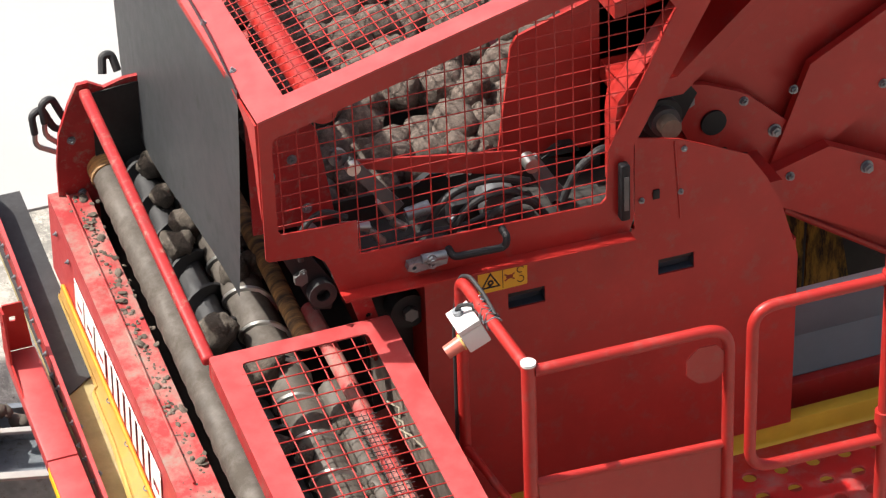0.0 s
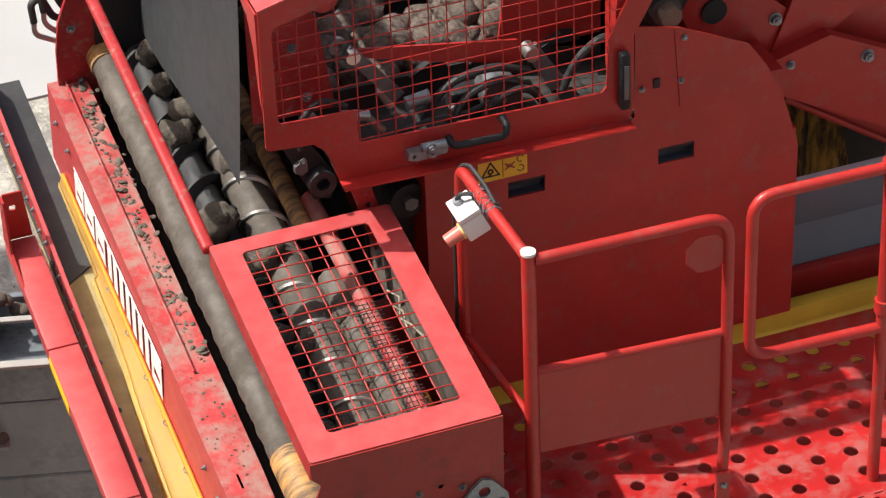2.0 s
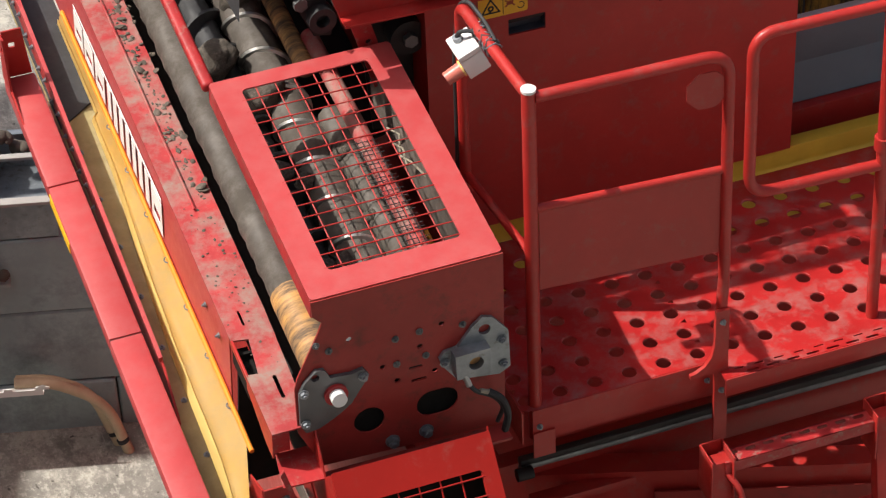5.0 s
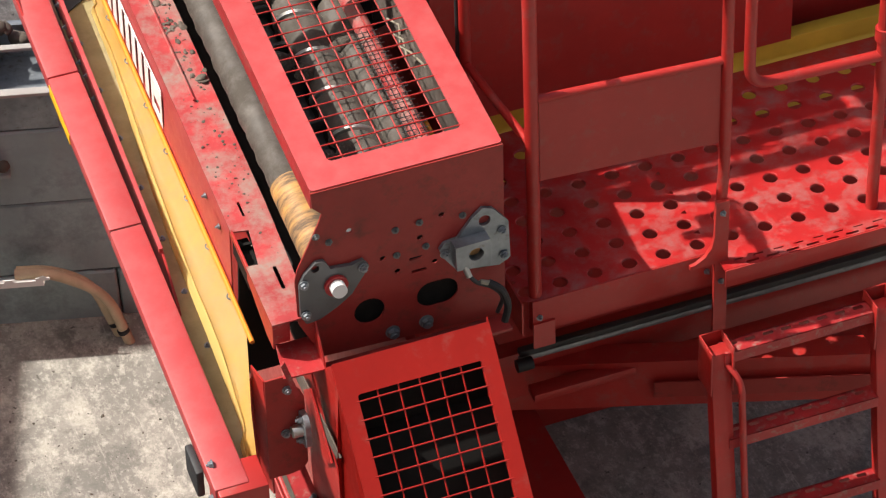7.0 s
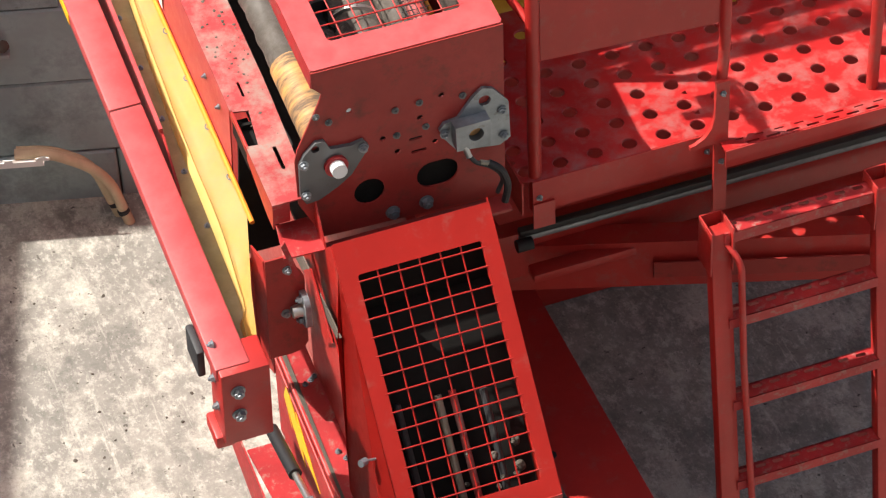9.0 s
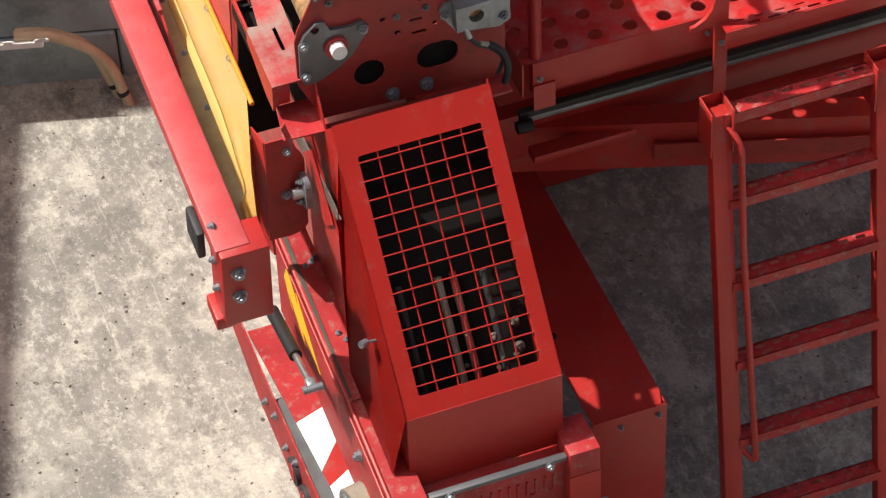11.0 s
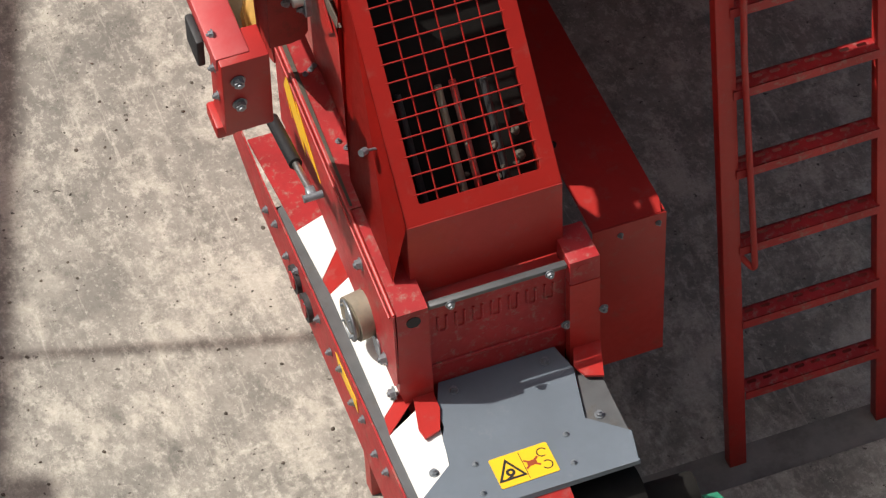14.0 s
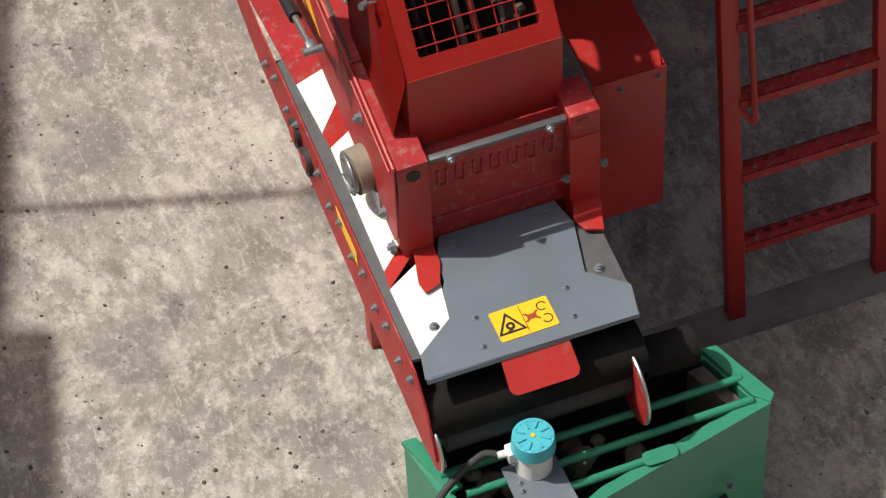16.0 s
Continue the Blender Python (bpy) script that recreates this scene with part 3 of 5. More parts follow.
for k in range(7):
    z = 0.318 + 0.3165 * k - 0.0012 * k * k
    y = -0.51 + 0.1237 * z
    teeth = [rounded(0.02 + i * 0.056, 0.004, 0.052 + i * 0.056, 0.017, 0.005, 3) for i in range(8)]
    bm = holed([(0, -0.028), (0.47, -0.028), (0.47, 0.028), (0, 0.028)], teeth, "z", -0.004, 0.0)
    box((0, -0.0285, -0.036), (0.47, -0.0245, 0), 0, bm)
    box((0, 0.0245, -0.045), (0.47, 0.0285, 0), 0, bm)
    part("tread", bm, RED_WORN, ladder, m=pose(0.503 - 0.006 * k, y, z + 0.016))
part("grab_bar", tube(fillet([(0.468, -0.25, 2.155), (0.50, -0.31, 2.11), (0.507, -0.345, 1.7), (0.535, -0.445, 0.86), (0.498, -0.405, 0.91)], 0.05, 6), 0.0105, 12), RED, ladder)

# ---- signal box on the handrail ----
signal = thing("signal_box", pose(-0.043, 0.32, ZP + 0.993, 0, -24, 0), "pale plastic switch box with faded red lamp, tilted on a handrail", "switch box")
part("housing", box((-0.033, -0.049, -0.040), (0.033, 0.049, 0.026), 0.004), PLASTIC, signal)
part("lid", box((-0.034, -0.050, 0.0265), (0.034, 0.050, 0.044), 0.004), PLASTIC, signal)
part("lamp", cyl((-0.034, -0.022, -0.012), (-0.088, -0.022, -0.014), 0.021, 18, 0.019), PINK, signal, "faded red lamp")
part("lamp_ring", cyl((-0.0345, -0.022, -0.012), (-0.040, -0.022, -0.012), 0.024, 18), YELLOW, signal)
part("gland", cyl((-0.004, 0.018, 0.0445), (-0.004, 0.018, 0.058), 0.014, 12), GALV, signal)
part("cable", tube(fillet([(-0.004, 0.018, 0.056), (0.008, 0.012, 0.072), (0.035, 0.0, 0.064), (0.062, -0.025, 0.050)], 0.02, 5), 0.006, 8), RUBBER, signal)
clamp = thing("cable_bundle", pose(-0.015, 0.26, ZP + 0.925), "frayed cable ties and wire ends round a handrail", "cable ties")
part("cable", tube(fillet([(0.016, -0.03, 0.152), (0.020, 0.06, 0.158), (0.010, 0.15, 0.168), (-0.006, 0.182, 0.150), (-0.024, 0.190, 0.02), (-0.026, 0.195, -0.45)], 0.03, 5), 0.006, 8), RUBBER, clamp)
for i in range(9):
    rr = random.Random(i)
    c = Vector((0.006, -0.04 + i * 0.014, 0.135))
    part("cable_tie", tube([c + Vector((0.022 * math.cos(a) + rr.uniform(-.004, .004), rr.uniform(-.012, .012), 0.022 * math.sin(a))) for a in np.linspace(0, 5.5, 9)], 0.003, 6), RUBBER if i % 2 else GALV, clamp)

# ---- roller bed ----
NEAR = Matrix.Translation((-0.0901, -0.2381, 0.3220)) @ Matrix.Scale(0.96, 4)
BED = NEAR @ pose(-0.05, 0.087, 2.855, 6.6)
guard = thing("roller_guard", BED, "red sheet steel guard with a wire mesh top, over the rollers", "machine guard")
hole = [(-0.466, 0.09), (-0.083, 0.09), (-0.09, 0.865), (-0.472, 0.855)]
part("top_frame", holed(rounded(-0.548, 0.0, 0.0, 0.916, 0.012), [rounded(-0.467, 0.09, -0.085, 0.86, 0.015)], "z", -0.005, 0.0), RED_DUST_SHEEN, guard)
part("wire_mesh", wire_mesh(hole, (0.0575, 0.0507), "z", -0.004, 0.0022, (-0.423, 0.103), 0.0012), RED, guard)
part("side_skirt", box((-0.548, 0.004, -0.07), (-0.543, 0.912, -0.0055), 0), RED_WORN, guard)
part("side_skirt", box((-0.005, 0.004, -0.45), (-0.0, 0.912, -0.0055), 0), RED, guard)
part("back_skirt", box((-0.545, 0.909, -0.05), (-0.005, 0.914, -0.0055), 0), RED, guard)
front = thing("bearing_plate", NEAR, "red front plate of the roller bed with punched holes and bolts", "machine plate")
holes = [ring((-0.458, 2.383), 0.045, 20), [(p[0], p[1]) for p in rounded(-0.318, 2.338, -0.196, 2.428, 0.043, 6)]]
holes += [ring(c, 0.009, 8) for c in ((-0.30, 2.60), (-0.37, 2.50), (-0.26, 2.50), (-0.41, 2.56), (-0.235, 2.66), (-0.50, 2.69))]
holes += [rounded(-0.335, 2.525, -0.295, 2.535, 0.004, 2), rounded(-0.33, 2.478, -0.285, 2.488, 0.004, 2)]
part("plate", holed([(-0.600, 2.85), (-0.598, 2.80), (-0.573, 2.773), (-0.585, 2.74), (-0.654, 2.599), (-0.664, 2.56), (-0.664, 2.406), (-0.655, 2.385), (-0.618, 2.30), (-0.60, 2.262), (-0.058, 2.238), (-0.05, 2.85)], holes, "y", 0.082, 0.088), RED_GRIMY, front)
part("bearing_bracket", holed([(-0.655, 2.42), (-0.652, 2.53), (-0.635, 2.565), (-0.60, 2.60), (-0.575, 2.597), (-0.56, 2.565), (-0.50, 2.558), (-0.465, 2.565), (-0.45, 2.54), (-0.465, 2.515), (-0.505, 2.455), (-0.545, 2.425), (-0.60, 2.395), (-0.64, 2.39)], [ring((-0.603, 2.578), 0.012, 10)], "y", 0.068, 0.0815), DULL_STEEL, front, "dark steel lobed bearing bracket", m=pose(-0.004, 0, 0.02))
part("bearing_collar", cyl((-0.553, 0.068, 2.525), (-0.553, 0.058, 2.525), 0.034, 22), RED_WORN, front)
part("axle", cyl((-0.553, 0.09, 2.525), (-0.553, 0.03, 2.53), 0.022, 22), PLASTIC, front, "pale axle end")
part("bearing_bracket", holed([(-0.25, 2.545), (-0.235, 2.565), (-0.195, 2.57), (-0.15, 2.63), (-0.12, 2.655), (-0.09, 2.645), (-0.045, 2.585), (-0.042, 2.455), (-0.075, 2.435), (-0.2, 2.455), (-0.24, 2.515)], [ring((-0.115, 2.61), 0.018, 12)], "y", 0.07, 0.0815), GALV, front, "galvanised lobed bearing bracket")
part("bearing_block", holed([(-0.214, 2.488), (-0.116, 2.482), (-0.114, 2.574), (-0.216, 2.572)], [ring((-0.156, 2.532), 0.022, 20)], "y", 0.03, 0.069), GALV, front, "galvanised bearing block")
part("axle", cyl((-0.156, 0.068, 2.532), (-0.156, 0.052, 2.532), 0.0195, 20), BARE, front, "rusty axle end")
part("grease_hose", tube(fillet([(-0.185, 0.03, 2.475), (-0.17, 0.01, 2.45), (-0.12, 0.01, 2.42), (-0.085, 0.01, 2.37), (-0.10, 0.03, 2.30)], 0.03, 6), 0.0065, 10), RUBBER, front)
part("grease_hose", tube(fillet([(-0.13, 0.012, 2.435), (-0.098, -0.004, 2.415), (-0.078, -0.006, 2.35), (-0.088, 0.004, 2.285)], 0.03, 6), 0.011, 10), BLACK, front, "thick black hose end")
part("hose_fitting", cyl((-0.155, 0.012, 2.445), (-0.128, 0.010, 2.434), 0.008, 8), DUSTY_STEEL, front)
part("hose_fitting", cyl((-0.19, 0.04, 2.495), (-0.182, 0.02, 2.465), 0.009, 10), STEEL, front)
bolts(front, [(-0.644, 0.066, 2.445), (-0.644, 0.066, 2.555), (-0.472, 0.066, 2.562), (-0.235, 0.068, 2.53), (-0.065, 0.068, 2.56), (-0.062, 0.068, 2.47)])
bolts(front, [(-0.395, 0.081, 2.285), (-0.295, 0.081, 2.29)], me=BIG_BOLT)
bolts(front, [(-0.37, 0.081, 2.65), (-0.30, 0.081, 2.655), (-0.37, 0.081, 2.56), (-0.285, 0.081, 2.565), (-0.175, 0.081, 2.64), (-0.595, 0.081, 2.70), (-0.56, 0.081, 2.67)], me=DARK_BOLT)
# Added black sheet: the shade behind the punched holes, put into the colour.
part("shade_wall", box((-0.575, 0.100, 2.26), (-0.10, 0.104, 2.50), 0), SHADE_BLACK, front, "added black sheet for the shade behind the plate")
part("lower_flange", box((-0.60, 0.02, 2.222), (-0.06, 0.086, 2.234), 0.002), RED_GRIMY, front)


def roller(name, u, w, r, v0, v1, material, label, flights=0, pitch=0.16, rf=0.0, ends=None, flight_material=STEEL):
    """A turning tube of the bed, with a raised spiral flight where it has one."""
    th = thing(name, BED, label, "roller", group="bed rollers")
    bm = bmesh.new()
    k, steps = 28, int((v1 - v0) / 0.02)
    rings = []
    for i in range(steps + 1):
        v = v0 + (v1 - v0) * i / steps
        rings.append([bm.verts.new((u + math.cos(2 * math.pi * j / k) * (r + 0.004 * noise.noise((u * 40 + v * 14, j * 0.7, 3)) + 0.0025 * math.sin(v * 75 + 2 * math.pi * j / k)), v,
                                    w + math.sin(2 * math.pi * j / k) * (r + 0.004 * noise.noise((u * 40 + v * 14, j * 0.7, 3))))) for j in range(k)])
    for a, b in zip(rings, rings[1:]):
        for j in range(k):
            bm.faces.new((a[j], b[j], b[(j + 1) % k], a[(j + 1) % k]))
    bm.faces.new(rings[0]), bm.faces.new(rings[-1][::-1])
    part("tube", bm, material, th)
    if ends:
        part("bare_end", cyl((u, v0 + 0.002, w), (u, v0 + ends, w), r + 0.005, 28), BARE, th, "orange bare end sleeve")
        part("bare_end", cyl((u, v1 - 0.08, w), (u, v1 - 0.002, w), r + 0.005, 28), BARE, th, "orange bare end sleeve")
    if flights:
        bm, n = bmesh.new(), int((v1 - v0) / pitch * 26)
        prev = None
        for i in range(n + 1):
            v = v0 + (v1 - v0) * i / n
            a = 2 * math.pi * (v - v0) / pitch * flights
            c, s = math.cos(a), math.sin(a)
            row = [bm.verts.new((u + c * q, v + d, w + s * q)) for q, d in ((r - 0.004, -0.012), (rf, -0.006), (rf, 0.006), (r - 0.004, 0.012))]
            if prev:
                for j in range(3):
                    bm.faces.new((prev[j], row[j], row[j + 1], prev[j + 1]))
            prev = row
        part("spiral_flight", bm, flight_material, th, "worn spiral flight")
    return th


roller("cleaning_roller", -0.499, -0.335, 0.054, 0.01, 2.30, MUD_ROLLER, "earth-covered smooth roller with orange bare ends", ends=0.34)
roller("spiral_roller", -0.392, -0.345, 0.046, 0.03, 2.26, RUBBER, "black rubber spiral roller smeared with earth", -1, 0.17, 0.083, flight_material=RUBBER)
roller("spiral_roller", -0.272, -0.305, 0.066, 0.03, 2.26, MUD_ROLLER, "earth-covered spiral roller with bright worn flights", 1, 0.17, 0.075)
roller("smooth_roller", -0.170, -0.275, 0.045, 0.03, 0.95, MUD_ROLLER, "grey earthy smooth roller")
bar = thing("red_shaft", BED, "red painted shaft caked with earth below the guard", "shaft")
part("shaft", cyl((-0.128, 0.02, -0.21), (-0.138, 1.25, -0.21), 0.027, 18), RED_MUDDY, bar)
part("netting", wire_mesh([(-0.172, 0.05), (-0.105, 0.05), (-0.115, 0.72), (-0.182, 0.72)], (0.016, 0.019), "z", -0.182, 0.0013, (-0.17, 0.05), 0.003), RUBBER, bar, "dark wire netting round the shaft")
for q in range(3):
    rs = random.Random(q + 40)
    c = Vector((-0.075 + rs.uniform(-0.02, 0.02), 0.62 + 0.06 * q, -0.17))
    part("root_strand", tube([c, c + Vector((0.02, -0.05, 0.012)), c + Vector((rs.uniform(0.0, 0.05), -0.11, 0.0))], 0.0035, 6), DUSTY_STEEL, bar, "dry root strand")
part("brush_strip", box((-0.035, 0.05, -0.30), (-0.012, 1.0, -0.14), 0.004), EARTH, bar, "earth-caked brush strip")
part("scraper", tube([(-0.188, v, -0.225 + 0.004 * math.sin(v * 9)) for v in np.linspace(1.12, 2.26, 20)], 0.03, 14), BARE, bar, "muddy yellow scraper bar")
frame_bed = thing("roller_bed_frame", BED, "red and black frame around the roller bed", "machine frame")
# Dark floor, added to block light below the rollers.
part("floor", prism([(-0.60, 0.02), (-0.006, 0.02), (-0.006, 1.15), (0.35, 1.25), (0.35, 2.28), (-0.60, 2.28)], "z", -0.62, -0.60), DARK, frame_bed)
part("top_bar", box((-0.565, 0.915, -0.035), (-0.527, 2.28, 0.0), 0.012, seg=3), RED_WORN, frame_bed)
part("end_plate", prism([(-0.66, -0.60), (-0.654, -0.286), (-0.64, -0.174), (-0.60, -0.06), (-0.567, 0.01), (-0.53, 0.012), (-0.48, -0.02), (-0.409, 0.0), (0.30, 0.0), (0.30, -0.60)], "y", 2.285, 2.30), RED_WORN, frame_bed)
part("end_lining", prism([(-0.525, -0.60), (-0.525, -0.03), (-0.42, -0.02), (0.29, -0.02), (0.29, -0.60)], "y", 2.278, 2.284), DARK, frame_bed, "black lining plate")
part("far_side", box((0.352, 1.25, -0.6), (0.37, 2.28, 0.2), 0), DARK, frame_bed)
bolts(frame_bed, [(-0.60, 2.284, -0.20), (-0.58, 2.284, -0.42)])
rnd = random.Random(8)
spots = [((rnd.uniform(-0.43, -0.20), rnd.uniform(0.95, 2.2), rnd.uniform(-0.27, -0.22)), rnd.uniform(0.03, 0.065)) for _ in range(11)]
spots += [((rnd.choice((-0.335, -0.20, -0.40)), rnd.uniform(0.1, 0.88), -0.26), rnd.uniform(0.025, 0.05)) for _ in range(6)]
clods(spots, DARK_EARTH, "dark brown earth clod riding on the rollers", "clods on the rollers", m=BED)
hyd = thing("hydraulic_hose", BED, "black hydraulic hoses with steel ends behind the roller bed", "hose")
for d in (0.0, 0.035):
    part("hose", tube(fillet([(-0.668 - d, 2.35, -0.16 - d), (-0.672 - d, 2.36, -0.09 - d), (-0.635 - d, 2.37, -0.08 - d), (-0.60 - d, 2.36, -0.17 - d), (-0.56, 2.34, -0.20)], 0.03, 6), 0.0125, 10), RUBBER, hyd)
    part("steel_end", tube(fillet([(-0.668 - d, 2.35, -0.155 - d), (-0.672 - d, 2.345, -0.205 - d), (-0.62, 2.33, -0.25 - d)], 0.03, 5), 0.009, 10), STEEL, hyd, "bent steel pipe end")
part("hose", tube(fillet([(-0.47, 2.33, 0.0), (-0.46, 2.36, 0.05), (-0.43, 2.36, 0.05), (-0.42, 2.33, 0.0)], 0.02, 5), 0.014, 10), RUBBER, hyd)

# ---- side conveyor ----
side = thing("side_conveyor", BED, "long red side conveyor with yellow flap and olive belt", "conveyor")
part("ledge", holed([(-0.69, -0.06), (-0.575, -0.06), (-0.562, 0.4), (-0.562, 2.31), (-0.69, 2.31), (-0.69, 0.315), (-0.640, 0.305), (-0.655, 0.17), (-0.69, 0.175)], [rounded(-0.622, 0.06, -0.61, 0.15, 0.005, 3), rounded(-0.64, 0.36, -0.632, 0.42, 0.004, 3)], "z", -0.425, -0.42), RED_MUDDY, side, "mud-spattered red ledge")
part("ledge_lip", box((-0.568, 0.3, -0.46), (-0.562, 2.31, -0.4255), 0), RED_MUDDY, side)
part("ledge_fold", tube([(-0.632, v, -0.413 + 0.001 * math.sin(v * 9)) for v in np.linspace(0.85, 2.29, 20)], 0.004, 6), RED_MUDDY, side)
part("side_panel", prism([(-0.690, -0.4255), (-0.694, -0.73), (-0.690, -0.73), (-0.686, -0.4255)], "y", 0.33, 2.31), RED_DUST_SHEEN, side)
part("edge_bar", box((-0.690, 0.165, -0.445), (-0.683, 0.325, -0.42), 0.001), RED, side)
part("end_fold", prism([(0.17, -0.4255), (-0.058, -0.4255), (-0.058, -0.52), (0.0, -0.52), (0.17, -0.47)], "x", -0.690, -0.685), RED, side)
# Black box and plate: painted shade under the notch and behind the end.
part("notch_box", box((-0.684, 0.17, -0.52), (-0.64, 0.325, -0.47), 0.0), SHADE_BLACK, side, "black box painted as the shade under the notch")
part("shade_plate", prism([(-0.70, -1.0), (-0.575, -1.0), (-0.575, -0.45), (-0.68, -0.45)], "y", 0.28, 0.29), SHADE_BLACK, side, "black plate painted as the shade behind the end")
part("end_tray", prism([(-0.69, -0.145), (-0.572, -0.15), (-0.566, -0.02), (-0.672, -0.02)], "z", -0.556, -0.55), RED_WORN, side, "lit red end tray")
part("end_wall", prism([(-0.15, -0.55), (-0.02, -0.55), (-0.02, -0.43), (-0.06, -0.43)], "x", -0.571, -0.566), RED, side)
part("end_lip", box((-0.69, -0.06, -0.50), (-0.64, -0.055, -0.425), 0.001), RED_WORN, side)
for v0, v1, hh in ((1.885, 1.99, 0.115), (1.76, 1.87, 0.12), (1.63, 1.74, 0.125), (1.555, 1.595, 0.13), (1.34, 1.53, 0.135), (1.13, 1.32, 0.14), (1.00, 1.11, 0.145)):
    bm = bmesh.new()
    b0 = -0.648
    if v1 - v0 > 0.13:
        for a in (0.0, 0.37, 0.74):
            s0 = v1 - (v1 - v0) * a
            prism([(s0, b0), (s0 - (v1 - v0) * 0.22, b0), (s0 - (v1 - v0) * 0.22 - 0.01, b0 + hh), (s0 - 0.01, b0 + hh)], "x", -0.6975, -0.6955, bm)
    elif v1 - v0 < 0.06:
        prism([(v1, b0), (v0, b0), (v0 - 0.01, b0 + hh), (v1 - 0.01, b0 + hh)], "x", -0.6975, -0.6955, bm)
    else:
        holed([(v1, b0), (v0, b0), (v0 - 0.01, b0 + hh), (v1 - 0.01, b0 + hh)], [[(v1 - 0.025, b0 + hh * 0.25), (v0 + 0.02, b0 + hh * 0.25), (v0 + 0.015, b0 + hh * 0.5), (v1 - 0.03, b0 + hh * 0.5)]], "x", -0.6975, -0.6955, bm)
    part("white_shape", bm, WHITE, side, "plain white painted shape", smooth=0)
part("white_stripe", prism([(0.99, -0.492), (1.98, -0.522), (1.98, -0.512), (0.99, -0.480)], "x", -0.6975, -0.6955), WHITE, side, smooth=0)
part("orange_edge", tube([(-0.703, v, -0.668 + 0.004 * math.sin(v * 5)) for v in np.linspace(0.11, 2.14, 50)], 0.0075, 10), ORANGE, side)
OUTER = ((-0.32, -0.850), (-0.185, -0.838), (-0.145, -0.813), (0.24, -0.803), (0.6, -0.797), (0.9, -0.782), (1.4, -0.746), (1.655, -0.741), (1.67, -0.722), (2.15, -0.720))
INNER = ((-0.32, -0.826), (-0.12, -0.781), (0.06, -0.731), (0.15, -0.707), (2.15, -0.706))


def flap_strip(cuts, thickness=0.003):
    """A lengthwise strip of the guide flap: shares of the way from its inner to its outer edge, with heights."""
    bm, prev = bmesh.new(), None
    for v in (*np.linspace(-0.32, 1.64, 60), 1.655, 1.67, *np.linspace(1.72, 2.15, 10)):
        a = np.interp(v, [p[0] for p in INNER], [p[1] for p in INNER])
        b = np.interp(v, [p[0] for p in OUTER], [p[1] for p in OUTER])
        lift = 0.003 * math.sin(v * 11) + 0.002 * math.sin(v * 27)
        row = [bm.verts.new((a + (b - a) * k, v, h + lift * (1 if 0 < k < 1 else 0))) for k, h in cuts]
        if prev:
            for p0, p1, q0, q1 in zip(prev, prev[1:], row, row[1:]):
                bm.faces.new((p0, q0, q1, p1))
        prev = row
    bmesh.ops.solidify(bm, geom=bm.faces[:], thickness=thickness)
    return bm


part("guide_flap", flap_strip(((0, -0.676), (0.12, -0.684), (0.4, -0.702), (0.62, -0.711), (0.76, -0.710))), YELLOW, side, "creased yellow plastic guide flap")
part("flap_rim", flap_strip(((0.765, -0.708), (0.80, -0.705), (0.9, -0.712), (1.0, -0.727))), PALE_YELLOW, side, "pale folded rim of the flap")
for v in np.linspace(0.3, 1.55, 7):
    part("clip", tube([Vector((-0.708 + 0.01 * math.cos(a), v + 0.012 * math.sin(a), -0.668)) for a in np.linspace(0, 5.2, 8)], 0.0022, 6), GALV, side)
part("belt", prism([(-0.869, -0.33), (-0.825, -0.33), (-0.79, 0.05), (-0.70, 0.35), (-0.70, 2.75), (-0.843, 2.75), (-0.843, 0.62), (-0.869, 0.40)], "z", -0.75, -0.735), BELT, side, "olive ribbed conveyor belt")
bolts(side, [(-0.812, v, -0.735) for v in np.linspace(0.2, 2.2, 10)], "+z", SMALL_BOLT)
part("outer_side_plate", holed([(0.28, -0.80), (0.34, -0.71), (0.50, -0.626), (2.66, -0.62), (2.72, -0.66), (2.72, -0.80)], [rounded(1.55 + i * 0.12, -0.765, 1.60 + i * 0.12, -0.74, 0.01, 3) for i in range(3)], "x", -0.852, -0.845), RED, side, m=pose(-0.006, 0, 0, 0, 0, -0.7))
part("plate_rim", prism([(-0.858, 0.50), (-0.846, 0.50), (-0.821, 2.62), (-0.834, 2.62)], "z", -0.634, -0.616), RED_DUST_SHEEN, side)
bolts(side, [(-0.8435 + i * 0.001, 1.25 + i * 0.085, -0.70 + 0.02 * (i % 2)) for i in range(16)], "-x", SMALL_BOLT)
bolts(side, [(-0.8575 + i * 0.002, 0.42 + i * 0.19, -0.75) for i in range(5)], "-x", SMALL_BOLT)
part("rear_sheet", prism([(-0.842, 1.66), (-0.70, 1.76), (-0.70, 2.74), (-0.842, 2.74)], "z", -0.733, -0.727), RUBBER, side, "dark grey rubber sheet")
bolts(side, [(-0.6945, v, -0.50) for v in (0.42, 0.55, 2.2, 2.05)], "-x", SMALL_BOLT)

beam = thing("outer_beam", BED, "red painted box beam in jointed sections along the conveyor", "beam")
for v0, v1 in ((-0.40, 0.62), (0.624, 1.30), (1.304, 1.83)):
    part("beam_section", box((-0.972, v0, -0.672), (-0.873, v1, -0.62), 0.006), RED_DUST_SHEEN, beam)
part("joint_strip", box((-0.970, 0.610, -0.668), (-0.876, 0.634, -0.626), 0), DARK, beam, "dark joint between beam sections")
part("head_bracket", holed([(1.60, -0.62), (1.84, -0.62), (1.84, -0.44), (1.79, -0.43), (1.74, -0.60)], [ring((1.80, -0.48), 0.012, 8)], "x", -0.972, -0.965), RED, beam)
